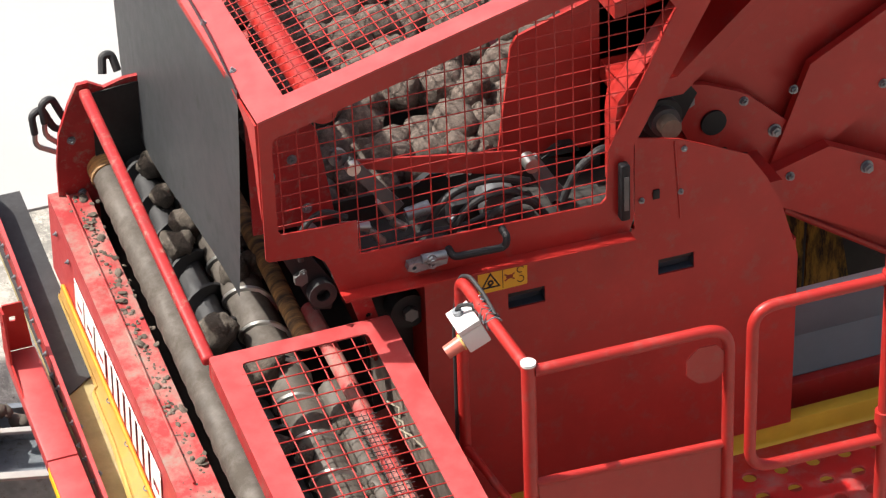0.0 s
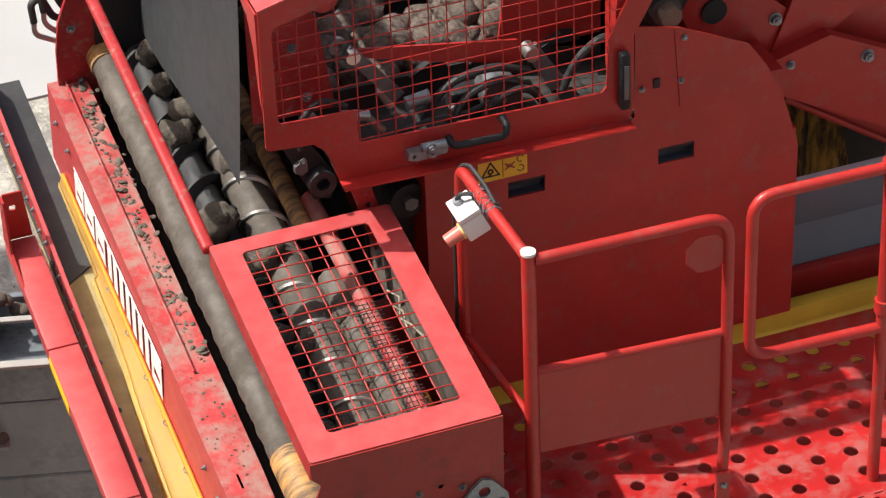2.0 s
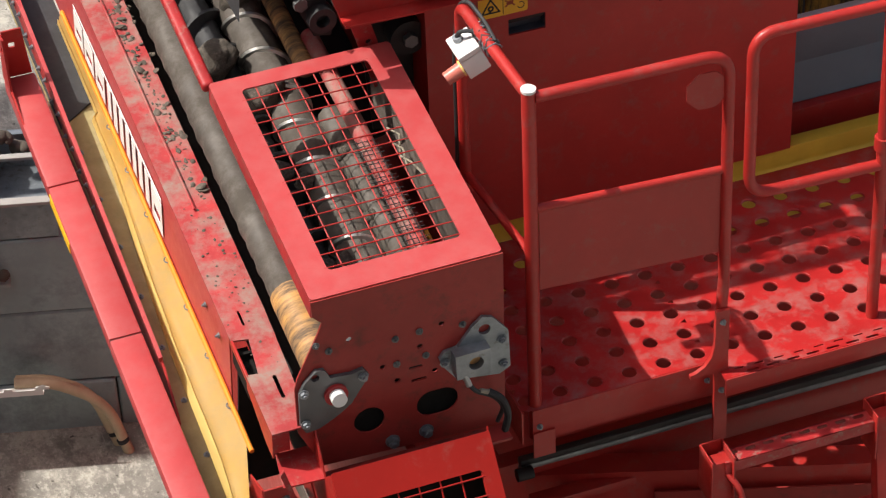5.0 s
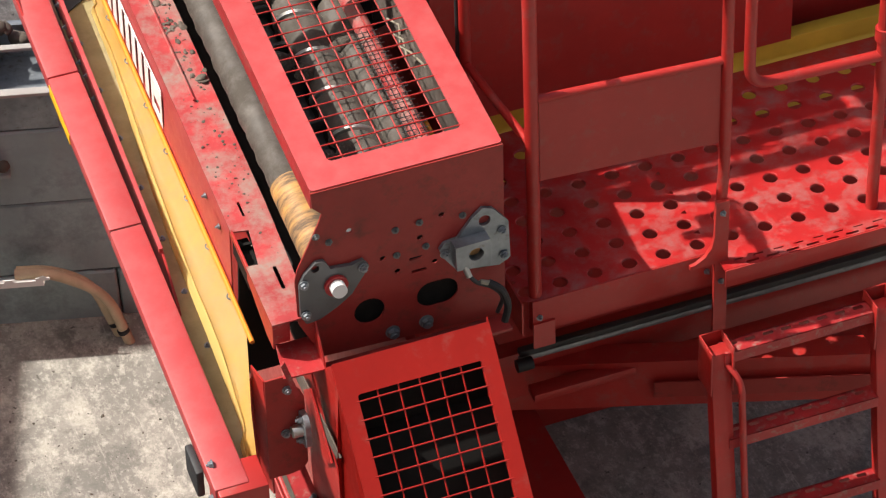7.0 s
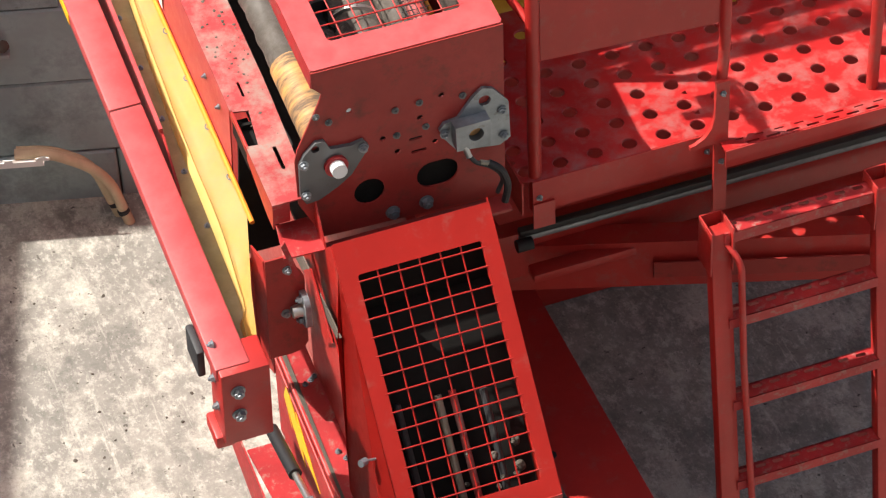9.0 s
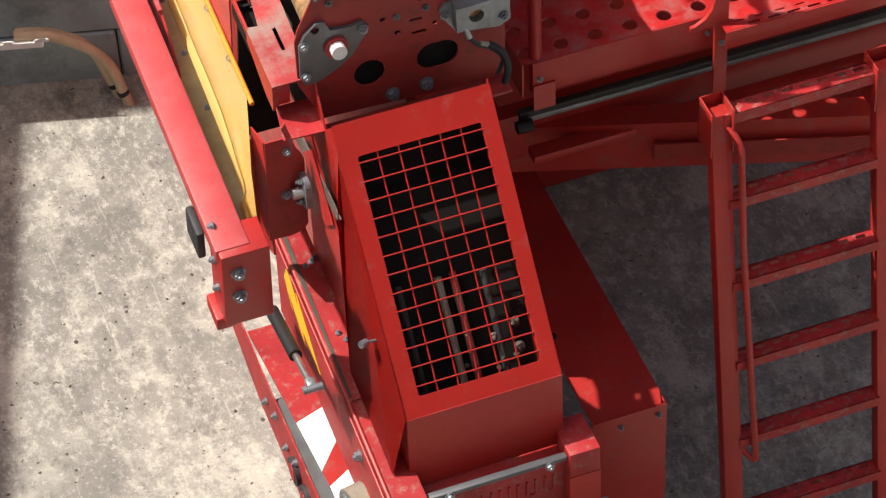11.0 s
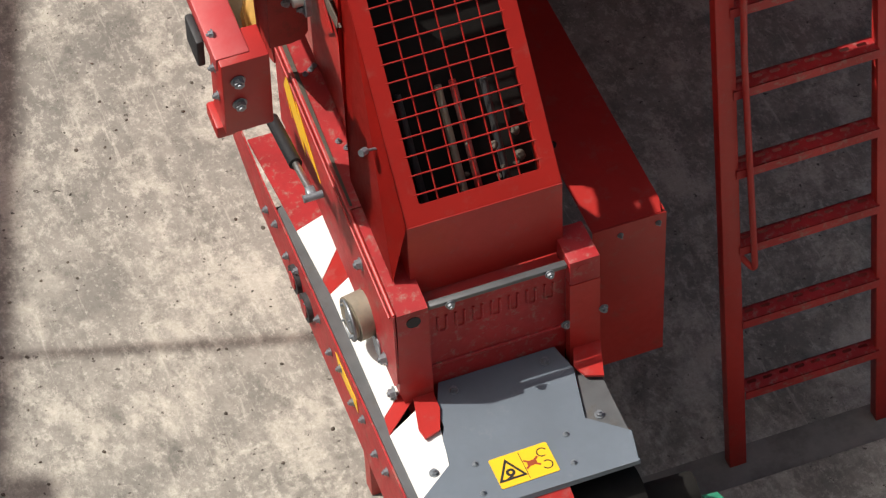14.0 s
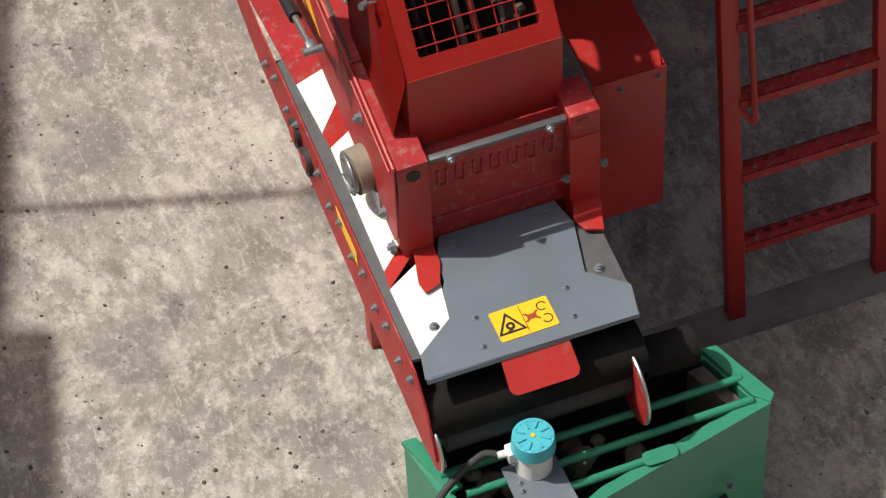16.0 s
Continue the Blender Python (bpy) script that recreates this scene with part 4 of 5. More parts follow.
part("head_plate", holed([(-0.964, -0.62), (-0.88, -0.62), (-0.90, -0.43), (-0.964, -0.43)], [rounded(-0.945, -0.50, -0.925, -0.48, 0.003, 2)], "y", 1.83, 1.836), RED, beam)
part("end_box", box((-0.965, -0.425, -0.93), (-0.825, -0.31, -0.625), 0.006), RED, beam)
part("end_foot", box((-0.985, -0.40, -0.97), (-0.93, -0.30, -0.92), 0.006), RED, beam)
part("rubber_pad", box((-0.996, -0.30, -0.76), (-0.973, -0.19, -0.655), 0.006), RUBBER, beam, "black rubber pad")
part("yellow_label", box((-0.9745, 1.05, -0.669), (-0.9725, 1.28, -0.628), 0), SIGN, beam, "yellow warning label")
bolts(beam, [(-0.92, -0.4265, -0.70), (-0.92, -0.4265, -0.80)], "-y", BIG_BOLT)
bolts(beam, [(-0.966, -0.36, -0.70), (-0.966, -0.38, -0.80), (-0.95, -0.31, -0.62)], "-x", BOLT)
spots = []
for _ in range(330):
    v = 0.1 + 2.18 * rnd.random() ** 0.7
    spots.append(((rnd.gauss(-0.60, 0.016) if v > 0.9 else rnd.uniform(-0.68, -0.57), v, -0.4190), (0.002 + 0.008 * rnd.random() ** 2) * (1.0 if v > 0.9 else 0.55)))
spots += [((rnd.gauss(-0.590, 0.018), 0.9 + 1.35 * rnd.random() ** 0.8, -0.417), 0.005 + 0.016 * rnd.random() ** 2) for _ in range(46)]
heap("mud_crumbs", spots, MUD, "crumbs of drying mud on the red ledge", "mud", 0.28, 2, m=BED)

# Unseen rod, added to cast the cable's line of shadow on the yard.
shadow_rod = thing("cable_shadow_rod", YARD, "unseen thin rod added to cast a cable's line of shadow", "pole")
part("shadow_rod", cyl((-5.1, -1.82, 5.0), (-2.2, -1.88, 5.0), 0.018, 10), GALV, shadow_rod)
bm = box((0.0, -0.645, -0.02), (6.0, -0.46, 0.004), 0.0)
structure("gutter", bm, GUTTER, "darker smooth concrete gutter along the kerb", "gutter", smooth=0)
bm = box((0.12, -3.2, -0.02), (6.0, -0.632, 0.055), 0.018)
structure("kerb_slab", bm, CONCRETE, "low concrete slab edge beside the ladder", "kerb")

# ---- machine body ----
body = thing("machine_body", None, "tall red painted sheet steel machine body with recessed grips", "machine body")
grips = [[(0.212, 3.096), (0.324, 3.094), (0.324, 3.148), (0.212, 3.150)], [(0.673, 3.089), (0.785, 3.087), (0.785, 3.142), (0.673, 3.143)]]
part("front_panel", holed([(-0.035, 2.434), (1.112, 2.434), (1.117, 3.045), (1.063, 3.226), (1.01, 3.34), (0.95, 3.43), (0.735, 3.535), (0.60, 3.57), (0.60, 3.268), (-0.035, 3.285)], grips, "y", 0.70, 0.706), RED, body)
for g in grips:
    (x0, z0), (x1, z1) = g[0], g[2]
    p = part("grip_recess", box((x0 - 0.004, 0.735, z0 - 0.004), (x1 + 0.004, 0.74, z1 + 0.004), 0), BLUE_GREY, body, "dark blue-grey recessed plastic grip")
    part("grip_rim", holed([(x0 - 0.008, z0 - 0.008), (x1 + 0.008, z0 - 0.008), (x1 + 0.008, z1 + 0.008), (x0 - 0.008, z1 + 0.008)], [[(x0 + 0.001, z0 + 0.001), (x1 - 0.001, z0 + 0.001), (x1 - 0.001, z1 - 0.001), (x0 + 0.001, z1 - 0.001)]], "y", 0.7065, 0.7345), BLUE_GREY, p)
    part("grip_lip", box((x0 + 0.002, 0.7068, z1 - 0.016), (x1 - 0.002, 0.7300, z1 - 0.002), 0.002), BLACK, p)
part("yellow_sill", box((-0.05, 0.709, 2.16), (2.3, 0.76, 2.433), 0.003), AMBER, body, "yellow painted sill beam")
part("left_end", box((-0.035, 0.7065, 2.3), (-0.029, 1.6, 3.28), 0), RED, body)
part("body_core", box((-0.02, 0.78, 1.9), (1.10, 3.2, 3.26), 0), RED, body)
part("chassis", box((-0.28, 1.75, 0.0), (3.2, 3.2, 2.2), 0.01), RED, body)
part("right_end", box((1.1065, 0.7065, 2.434), (1.112, 1.6, 3.1), 0), RED, body)
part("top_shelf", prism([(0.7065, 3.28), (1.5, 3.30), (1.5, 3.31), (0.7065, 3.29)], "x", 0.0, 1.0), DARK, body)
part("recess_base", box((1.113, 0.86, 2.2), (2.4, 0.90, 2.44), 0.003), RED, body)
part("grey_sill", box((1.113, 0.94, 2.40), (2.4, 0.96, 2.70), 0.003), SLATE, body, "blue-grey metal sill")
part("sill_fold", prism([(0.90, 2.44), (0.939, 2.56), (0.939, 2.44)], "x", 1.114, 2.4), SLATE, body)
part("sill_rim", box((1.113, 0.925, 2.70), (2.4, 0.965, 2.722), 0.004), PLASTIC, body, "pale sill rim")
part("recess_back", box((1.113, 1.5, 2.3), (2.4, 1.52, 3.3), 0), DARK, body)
part("amber_sheet", prism([(1.33, 2.42), (1.435, 2.42), (1.445, 2.95), (1.34, 2.95)], "y", 1.30, 1.31), AMBER_MUDDY, body, "mud-streaked yellow sheet")
part("amber_sheet", prism([(1.46, 2.42), (1.62, 2.42), (1.56, 2.75), (1.47, 2.95)], "y", 1.32, 1.33), AMBER_MUDDY, body, "mud-streaked yellow sheet")
part("upper_wall", prism([(0.62, 3.27), (1.213, 3.0), (1.56, 2.76), (2.6, 2.55), (2.6, 4.9), (0.62, 4.9)], "y", 1.0, 1.01), RED, body)
part("upper_wall_flange", tube([(1.213, 0.995, 3.0), (1.56, 0.995, 2.76), (2.6, 0.995, 2.55)], 0.012, 8), RED, body)
part("pivot_bracket", prism([(0.776, 3.56), (0.936, 3.522), (1.062, 3.463), (1.202, 3.333), (1.188, 3.189), (1.123, 3.205), (1.012, 3.262), (0.893, 3.317)], "y", 0.957, 0.98), RED, body)
part("diagonal_box", prism([(1.13, 3.18), (1.184, 3.317), (1.26, 3.521), (1.506, 3.653), (2.4, 4.15), (2.4, 3.80), (1.521, 3.353), (1.325, 3.234)], "y", 0.945, 0.974), RED, body)
part("lower_cheek", prism([(1.118, 3.204), (1.31, 3.254), (1.516, 3.148), (2.4, 2.70), (2.4, 2.40), (1.53, 2.866), (1.158, 3.078)], "y", 0.90, 0.944), RED, body)
part("chute_side", prism([(0.62, 3.60), (0.80, 3.60), (1.20, 3.95), (1.8, 4.7), (1.75, 4.7), (1.15, 3.98), (0.78, 3.66), (0.62, 3.66)], "y", 0.82, 0.999), RED, body)
part("hood", prism([(0.55, 3.95), (0.8, 4.0), (1.5, 4.45), (2.6, 4.9), (2.6, 4.93), (1.5, 4.50), (0.78, 4.05), (0.55, 4.0)], "y", 0.72, 3.0), RED, body)
part("crease", cyl((0.74, 0.6995, 3.27), (0.72, 0.6995, 3.53), 0.003, 6), RED, body)
part("flange_bearing", prism([(0.68, 3.57), (0.72, 3.615), (0.85, 3.585), (0.88, 3.54), (0.83, 3.45), (0.77, 3.41), (0.68, 3.43)], "y", 0.90, 0.93), BLACK, body, "black flange bearing housing")
part("bearing_ring", cyl((0.757, 0.90, 3.503), (0.757, 0.865, 3.503), 0.062, 26), RUBBER, body)
part("bearing_ring", cyl((0.757, 0.866, 3.503), (0.757, 0.84, 3.503), 0.045, 26), DULL_STEEL, body)
part("shaft_end", cyl((0.757, 0.85, 3.503), (0.757, 0.80, 3.503), 0.031, 24), DUSTY_STEEL, body, "bright shaft end")
part("blank_cap", cyl((0.957, 0.957, 3.392), (0.957, 0.948, 3.392), 0.040, 24), BLACK, body, "black round blanking cap")
part("cap_slot", prism([(1.055, 3.255), (1.075, 3.249), (1.075, 3.259), (1.055, 3.265)], "y", 0.9545, 0.956), BLACK, body)
bolts(body, [(0.873, 0.95, 3.489), (0.81, 0.90, 3.46), (1.156, 0.957, 3.316), (1.436, 0.90, 3.152)], me=BIG_BOLT)
bolts(body, [(1.026, 0.999, 3.712), (1.054, 0.957, 3.44), (1.207, 0.945, 3.45), (1.183, 0.90, 3.182), (1.50, 0.945, 3.40)])
bolts(body, [(0.62, 0.699, 3.36), (0.74, 0.699, 3.36), (0.75, 0.699, 3.50)], me=SMALL_BOLT)
part("black_slot", box((0.655, 0.695, 3.355), (0.675, 0.6995, 3.385), 0.001), BLACK, body)
sticker(pose(0.122, 0.6985, 3.172, 90, 0, 0), 0.148, 0.076, "yellow warning sign on the red panel", body)
part("under_bearing", cyl((-0.07, 0.80, 3.14), (-0.07, 0.74, 3.14), 0.055, 24), BLACK, body, "greasy black bearing")
part("under_bearing_nut", cyl((-0.07, 0.75, 3.14), (-0.07, 0.72, 3.14), 0.022, 6), DULL_STEEL, body)
part("under_plate", prism([(-0.17, 2.8), (-0.04, 2.8), (-0.04, 3.26), (-0.2, 3.26)], "y", 0.81, 0.82), BLACK, body)
part("under_strap", holed([(-0.26, 3.30), (-0.20, 3.30), (-0.13, 3.02), (-0.18, 3.0)], [ring((-0.19, 3.16), 0.01, 8), ring((-0.18, 3.10), 0.01, 8)], "y", 0.74, 0.75), RED_WORN, body)
part("under_arm", prism([(-0.41, 3.37), (-0.34, 3.38), (-0.26, 3.24), (-0.28, 3.17), (-0.33, 3.18)], "y", 0.80, 0.83), BLACK, body, "greasy black bracket")
part("under_arm_eye", holed(ring((-0.31, 3.245), 0.040, 22), [ring((-0.31, 3.245), 0.020, 18)], "y", 0.765, 0.799), RUBBER, body, "black rubber ring")
part("under_arm_nut", cyl((-0.365, 0.80, 3.30), (-0.365, 0.782, 3.30), 0.021, 6), DULL_STEEL, body, "dirty hexagon nut")
bolts(body, [(-0.365, 0.76, 3.34)], me=DARK_BOLT)

# ---- wire cage over the hopper ----
cage = thing("hopper_cage", None, "red steel cage with wire mesh front and top over the hopper", "machine guard")
inner = [(-0.445, 3.857), (-0.40, 3.868), (-0.298, 3.895), (0.354, 4.060), (0.60, 4.12), (0.70, 3.99), (0.497, 3.587), (0.491, 3.432), (0.475, 3.417), (-0.236, 3.437), (-0.236, 3.545), (-0.45, 3.556), (-0.458, 3.57), (-0.458, 3.84)]
outer = [(-0.491, 3.911), (-0.498, 3.487), (-0.49, 3.478), (-0.365, 3.467), (-0.335, 3.44), (-0.318, 3.40), (-0.298, 3.331), (0.014, 3.318), (0.56, 3.305), (0.573, 3.345), (0.573, 3.581), (0.80, 3.99), (0.90, 4.264)]
part("front_frame", holed(outer, [inner], "y", 0.645, 0.652), RED, cage)
part("wire_mesh", wire_mesh(inner, (0.0525, 0.0455), "y", 0.655, 0.0019, (-0.44, 3.44), 0.001), RED, cage)
part("bottom_lip", prism([(-0.298, 3.332), (0.56, 3.306), (0.56, 3.299), (-0.298, 3.325)], "y", 0.595, 0.644), RED, cage)
part("left_return", prism([(0.653, 3.905), (0.86, 3.905), (0.73, 3.86), (0.69, 3.78), (0.672, 3.66), (0.653, 3.60)], "x", -0.498, -0.492), RED, cage)
TOP = Matrix.Translation((-0.491, 0.65, 3.911)) @ pose(0, 0, 0, 0, -14.2)
top_in = [(0.098, 0.065), (1.25, 0.065), (1.25, 1.6), (0.098, 1.6)]
part("top_frame", holed([(0, -0.006), (1.42, -0.006), (1.42, 1.75), (0, 1.75)], [top_in], "z", 0.0, 0.006), RED_DUST_SHEEN, cage, m=TOP)
part("wire_mesh", wire_mesh(top_in, (0.043, 0.038), "z", 0.002, 0.0019, (0.115, 0.13), 0.001), RED, cage, m=TOP)
for y in (0.27, 0.55, 0.83):
    share("bolt", SMALL_BOLT, cage, TOP @ pose(0.02, y, 0.006))
part("inner_bar", cyl((-0.285, 0.72, 3.86), (-0.30, 2.3, 3.90), 0.038, 20), RED, cage)
part("side_sheet", prism([(0.527, 3.44), (0.527, 3.671), (0.534, 3.723), (0.61, 3.813), (0.735, 3.979), (0.80, 4.06), (0.815, 4.05), (0.62, 3.76), (0.545, 3.60), (0.535, 3.44)], "y", 0.662, 0.74), RED, cage)
part("divider", prism([(0.302, 3.40), (0.352, 3.76), (0.37, 3.79), (0.40, 3.80), (0.90, 3.95), (0.652, 3.33)], "y", 1.0, 1.01), RED, cage)
part("handle", tube(fillet([(0.02, 0.645, 3.39), (0.02, 0.605, 3.385), (0.172, 0.605, 3.378), (0.178, 0.60, 3.412), (0.178, 0.645, 3.415)], 0.018, 4), 0.011, 10), BLACK, cage, "black bow handle")
part("grip", box((0.522, 0.612, 3.362), (0.552, 0.644, 3.545), 0.008), BLACK, cage, "upright black grip")
part("grip_slot", box((0.53, 0.608, 3.40), (0.544, 0.6115, 3.51), 0.001), DULL_STEEL, cage)
part("latch", holed([(-0.108, 3.365), (-0.085, 3.355), (0.005, 3.362), (0.01, 3.385), (-0.06, 3.388), (-0.105, 3.385)], [ring((-0.09, 3.372), 0.006, 8)], "y", 0.615, 0.643), GALV, cage, "galvanised latch")
part("latch_bar", cyl((-0.07, 0.61, 3.40), (0.0, 0.61, 3.398), 0.013, 12), GALV, cage)
bolts(cage, [(-0.04, 0.612, 3.375), (-0.045, 0.60, 3.40)], "-y", BOLT)
flap = thing("rubber_flap", None, "smooth dark grey rubber sheet hanging beside the cage", "rubber flap")
bm = bmesh.new()
prev = None
for i in range(25):
    k = i / 24
    z = 3.93 - 0.79 * k
    row = []
    for j in range(15):
        q = j / 14
        y = (0.80 + 0.20 * k ** 1.2) + (2.35 - 0.80 - 0.20 * k) * q
        row.append(bm.verts.new((-0.499 + 0.036 * q + 0.012 * math.sin(q * 5 + k) - 0.02 * k * k * math.sin(q * 3.0), y, z + 0.01 * math.sin(q * 6) - 0.06 * k * q)))
    if prev:
        for j in range(14):
            bm.faces.new((prev[j], row[j], row[j + 1], prev[j + 1]))
    prev = row
bmesh.ops.solidify(bm, geom=bm.faces[:], thickness=0.006)
part("sheet", bm, FLAP, flap, smooth=60)
part("clamp_strip", box((-0.490, 0.80, 3.885), (-0.486, 2.35, 3.906), 0.001), RED, flap, "red clamp strip")

# what stands behind the mesh
rnd = random.Random(21)
spots = []
for i in range(215):
    y = 1.10 + 1.0 * rnd.random() ** 1.3
    x = rnd.uniform(-0.30, 0.62)
    z = 3.30 + 0.34 * (y - 1.10) + 0.04 * rnd.random() + 0.10 * min(1.0, max(0.0, x + 0.3))
    spots.append(((x, y, z), rnd.uniform(0.035, 0.085)))
clods(spots, EARTH, "pale brown earth clod heaped in the hopper", "clods in the hopper")
gear = thing("hopper_floor", None, "red hopper edge with black scraper plates", "machine part")
part("edge_plate", prism([(-0.185, 3.628), (0.292, 3.541), (0.308, 3.46), (0.05, 3.53), (-0.175, 3.600)], "y", 0.812, 0.82), RED, gear)
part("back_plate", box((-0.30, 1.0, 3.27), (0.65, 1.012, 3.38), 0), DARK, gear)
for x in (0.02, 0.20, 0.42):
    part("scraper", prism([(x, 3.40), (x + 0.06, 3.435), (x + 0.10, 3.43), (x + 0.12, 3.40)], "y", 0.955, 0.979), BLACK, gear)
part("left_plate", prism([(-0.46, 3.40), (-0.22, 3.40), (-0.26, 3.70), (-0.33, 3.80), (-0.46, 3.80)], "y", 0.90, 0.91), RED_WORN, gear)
# Dark tray, drawn out to the cage front to shut out a sunlit strip.
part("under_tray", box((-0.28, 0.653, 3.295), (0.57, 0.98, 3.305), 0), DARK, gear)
ram = thing("hydraulic_ram", None, "dark hydraulic ram with steel fittings behind the mesh", "hydraulic ram")
part("lever", prism([(-0.222, 3.632), (-0.200, 3.655), (-0.178, 3.635), (-0.055, 3.470), (-0.085, 3.445)], "y", 0.785, 0.80), DULL_STEEL, ram, "flat dark steel lever")
part("lever_eye", holed(ring((-0.232, 3.655), 0.026, 18), [ring((-0.232, 3.655), 0.011, 12)], "y", 0.80, 0.815), DULL_STEEL, ram, "dark steel eye")
part("pivot", cyl((-0.20, 0.79, 3.630), (-0.20, 0.765, 3.630), 0.020, 20), STEEL, ram)
part("link", prism([(0.33, 3.47), (0.37, 3.48), (0.46, 3.33), (0.41, 3.31)], "y", 0.86, 0.875), GALV, ram, "steel link bar")
part("pin", cyl((0.345, 0.88, 3.465), (0.345, 0.83, 3.465), 0.022, 16), STEEL, ram)
for p, q, r in (((-0.12, 0.80, 3.49), (-0.09, 0.80, 3.43), 0.014), ((-0.09, 0.79, 3.42), (-0.055, 0.79, 3.39), 0.013), ((-0.24, 0.79, 3.44), (-0.16, 0.79, 3.42), 0.016), ((-0.16, 0.79, 3.41), (-0.12, 0.79, 3.36), 0.012), ((-0.05, 0.79, 3.43), (0.02, 0.79, 3.44), 0.02), ((-0.33, 0.80, 3.45), (-0.30, 0.80, 3.40), 0.022)):
    part("fitting", cyl(p, q, r, 12), STEEL if r < 0.018 else GALV, ram, "bright pipe fitting")
for k, pts in enumerate(([(0.0, 0.79, 3.36), (0.06, 0.78, 3.47), (0.20, 0.78, 3.50), (0.32, 0.80, 3.44)], [(0.07, 0.77, 3.34), (0.12, 0.76, 3.44), (0.24, 0.77, 3.46), (0.34, 0.79, 3.37)], [(0.16, 0.76, 3.33), (0.20, 0.75, 3.41), (0.30, 0.76, 3.42), (0.36, 0.78, 3.33)], [(0.42, 0.80, 3.35), (0.46, 0.79, 3.45), (0.53, 0.79, 3.50), (0.57, 0.8, 3.49)], [(-0.36, 0.79, 3.36), (-0.37, 0.78, 3.45), (-0.30, 0.78, 3.52), (-0.22, 0.8, 3.46)], [(-0.08, 0.78, 3.35), (0.02, 0.76, 3.38), (0.10, 0.77, 3.36), (0.2, 0.78, 3.38)])):
    part("hose", tube(fillet(pts, 0.09, 7), 0.012 if k < 4 else 0.009, 10), RUBBER, ram)
part("motor", cyl((0.24, 0.88, 3.37), (0.24, 0.80, 3.37), 0.06, 22), DULL_STEEL, ram)
part("motor", box((0.10, 0.84, 3.31), (0.20, 0.90, 3.39), 0.01), BLACK, ram)
bolts(ram, [(-0.40, 0.899, 3.58), (-0.335, 0.899, 3.62), (-0.33, 0.80, 3.52), (0.09, 0.80, 3.375), (0.24, 0.799, 3.37)], "-y", BOLT)

# Unseen sheet, added to keep sunlight off the ground right of the machine.
stand = thing("bed_sun_block", None, "unseen red sheet under the roller bed, added to block sunlight", "machine frame")
part("sun_block_sheet", box((-0.36, -0.10, 0.0), (-0.33, 1.72, 2.25), 0.004), RED, stand)

# ---- discharge elevator ----
FORE = Matrix.Translation((-0.1126, -0.2976, 0.4025)) @ Matrix.Scale(0.95, 4)
GUARD_POSE = pose(-0.37, 0.0, 2.302, 51.5)
GUARD = FORE @ GUARD_POSE
elev = thing("elevator_guard", GUARD, "bright red steel cover with a wire mesh window, sloping steeply", "machine guard")
win = [(-0.182, -0.797), (0.185, -0.797), (0.185, -0.10), (-0.182, -0.10)]
part("cover", holed(rounded(-0.233, -0.852, 0.233, 0.0, 0.006, 3), [rounded(-0.182, -0.797, 0.185, -0.10, 0.008, 3)], "z", -0.005, 0.0), RED_FRESH, elev)
part("wire_mesh", wire_mesh(win, (0.0615, 0.0540), "z", -0.004, 0.0026, (-0.182 + 0.058, -0.797 + 0.03), 0.0015), RED_FRESH, elev)
IG = GUARD_POSE.inverted()
part("left_cheek", prism([(0.0, 2.297), (-0.528, 1.633), (-0.528, 1.345), (0.30, 1.46), (0.30, 2.0)], "x", -0.605, -0.6005), RED_FRESH, elev, m=IG)
bm = bmesh.new()
vs = [bm.verts.new(p) for p in ((-0.604, -0.16, 2.10), (-0.606, -0.531, 1.64), (-0.655, -0.53, 1.424), (-0.652, -0.16, 1.482))]
bm.faces.new(vs)
up = [bm.verts.new(p) for p in ((-0.604, -0.05, 2.235), (-0.632, -0.09, 2.03))]
bm.faces.new((up[0], vs[0], vs[3])), bm.faces.new((up[0], vs[3], up[1]))
bmesh.ops.solidify(bm, geom=bm.faces[:], thickness=0.004)
part("left_apron", bm, RED_FRESH, elev, m=IG, smooth=0)
part("right_cheek", prism([(0.02, 2.302), (-0.528, 1.633), (-0.528, 1.345), (0.02, 1.5)], "x", -0.1385, -0.134), RED_FRESH, elev, m=IG)
part("front_face", box((-0.604, -0.533, 1.345), (-0.136, -0.5285, 1.634), 0.0), RED, elev, m=IG)
# Near-black sheets: the deep shade behind the mesh window put into the colour.
part("inside", box((-0.6, -0.25, 1.38), (-0.14, 0.02, 1.40), 0.0), SHADE_BLACK, elev, m=IG)
part("shade_wall", box((-0.598, 0.02, 1.9), (-0.142, 0.03, 2.27), 0.0), SHADE_BLACK, elev, m=IG)
part("shade_back", prism([(0.02, 2.0), (-0.02, 2.0), (-0.44, 1.37), (-0.40, 1.36)], "x", -0.598, -0.142), SHADE_BLACK, elev, m=IG)
for x in (-0.50, -0.38, -0.335, -0.25):
    part("inner_rod", cyl((x, -0.20 - 0.02 * math.sin(x * 40), 1.80), (x + 0.01, -0.46, 1.40), 0.011, 10), DUSTY_STEEL if x == -0.38 else RED_MUDDY if x == -0.335 else RUBBER, elev, "dusty steel rod", m=IG)
part("knob", cyl((-0.652, -0.352, 1.80), (-0.672, -0.365, 1.807), 0.011, 8), GALV, elev, m=IG)
part("knob_stem", cyl((-0.60, -0.345, 1.785), (-0.655, -0.352, 1.80), 0.004, 8), GALV, elev, m=IG)
rnd = random.Random(4)
spots = [((rnd.uniform(-0.42, -0.18), rnd.uniform(-0.47, -0.30), 0), rnd.uniform(0.006, 0.014)) for _ in range(16)]
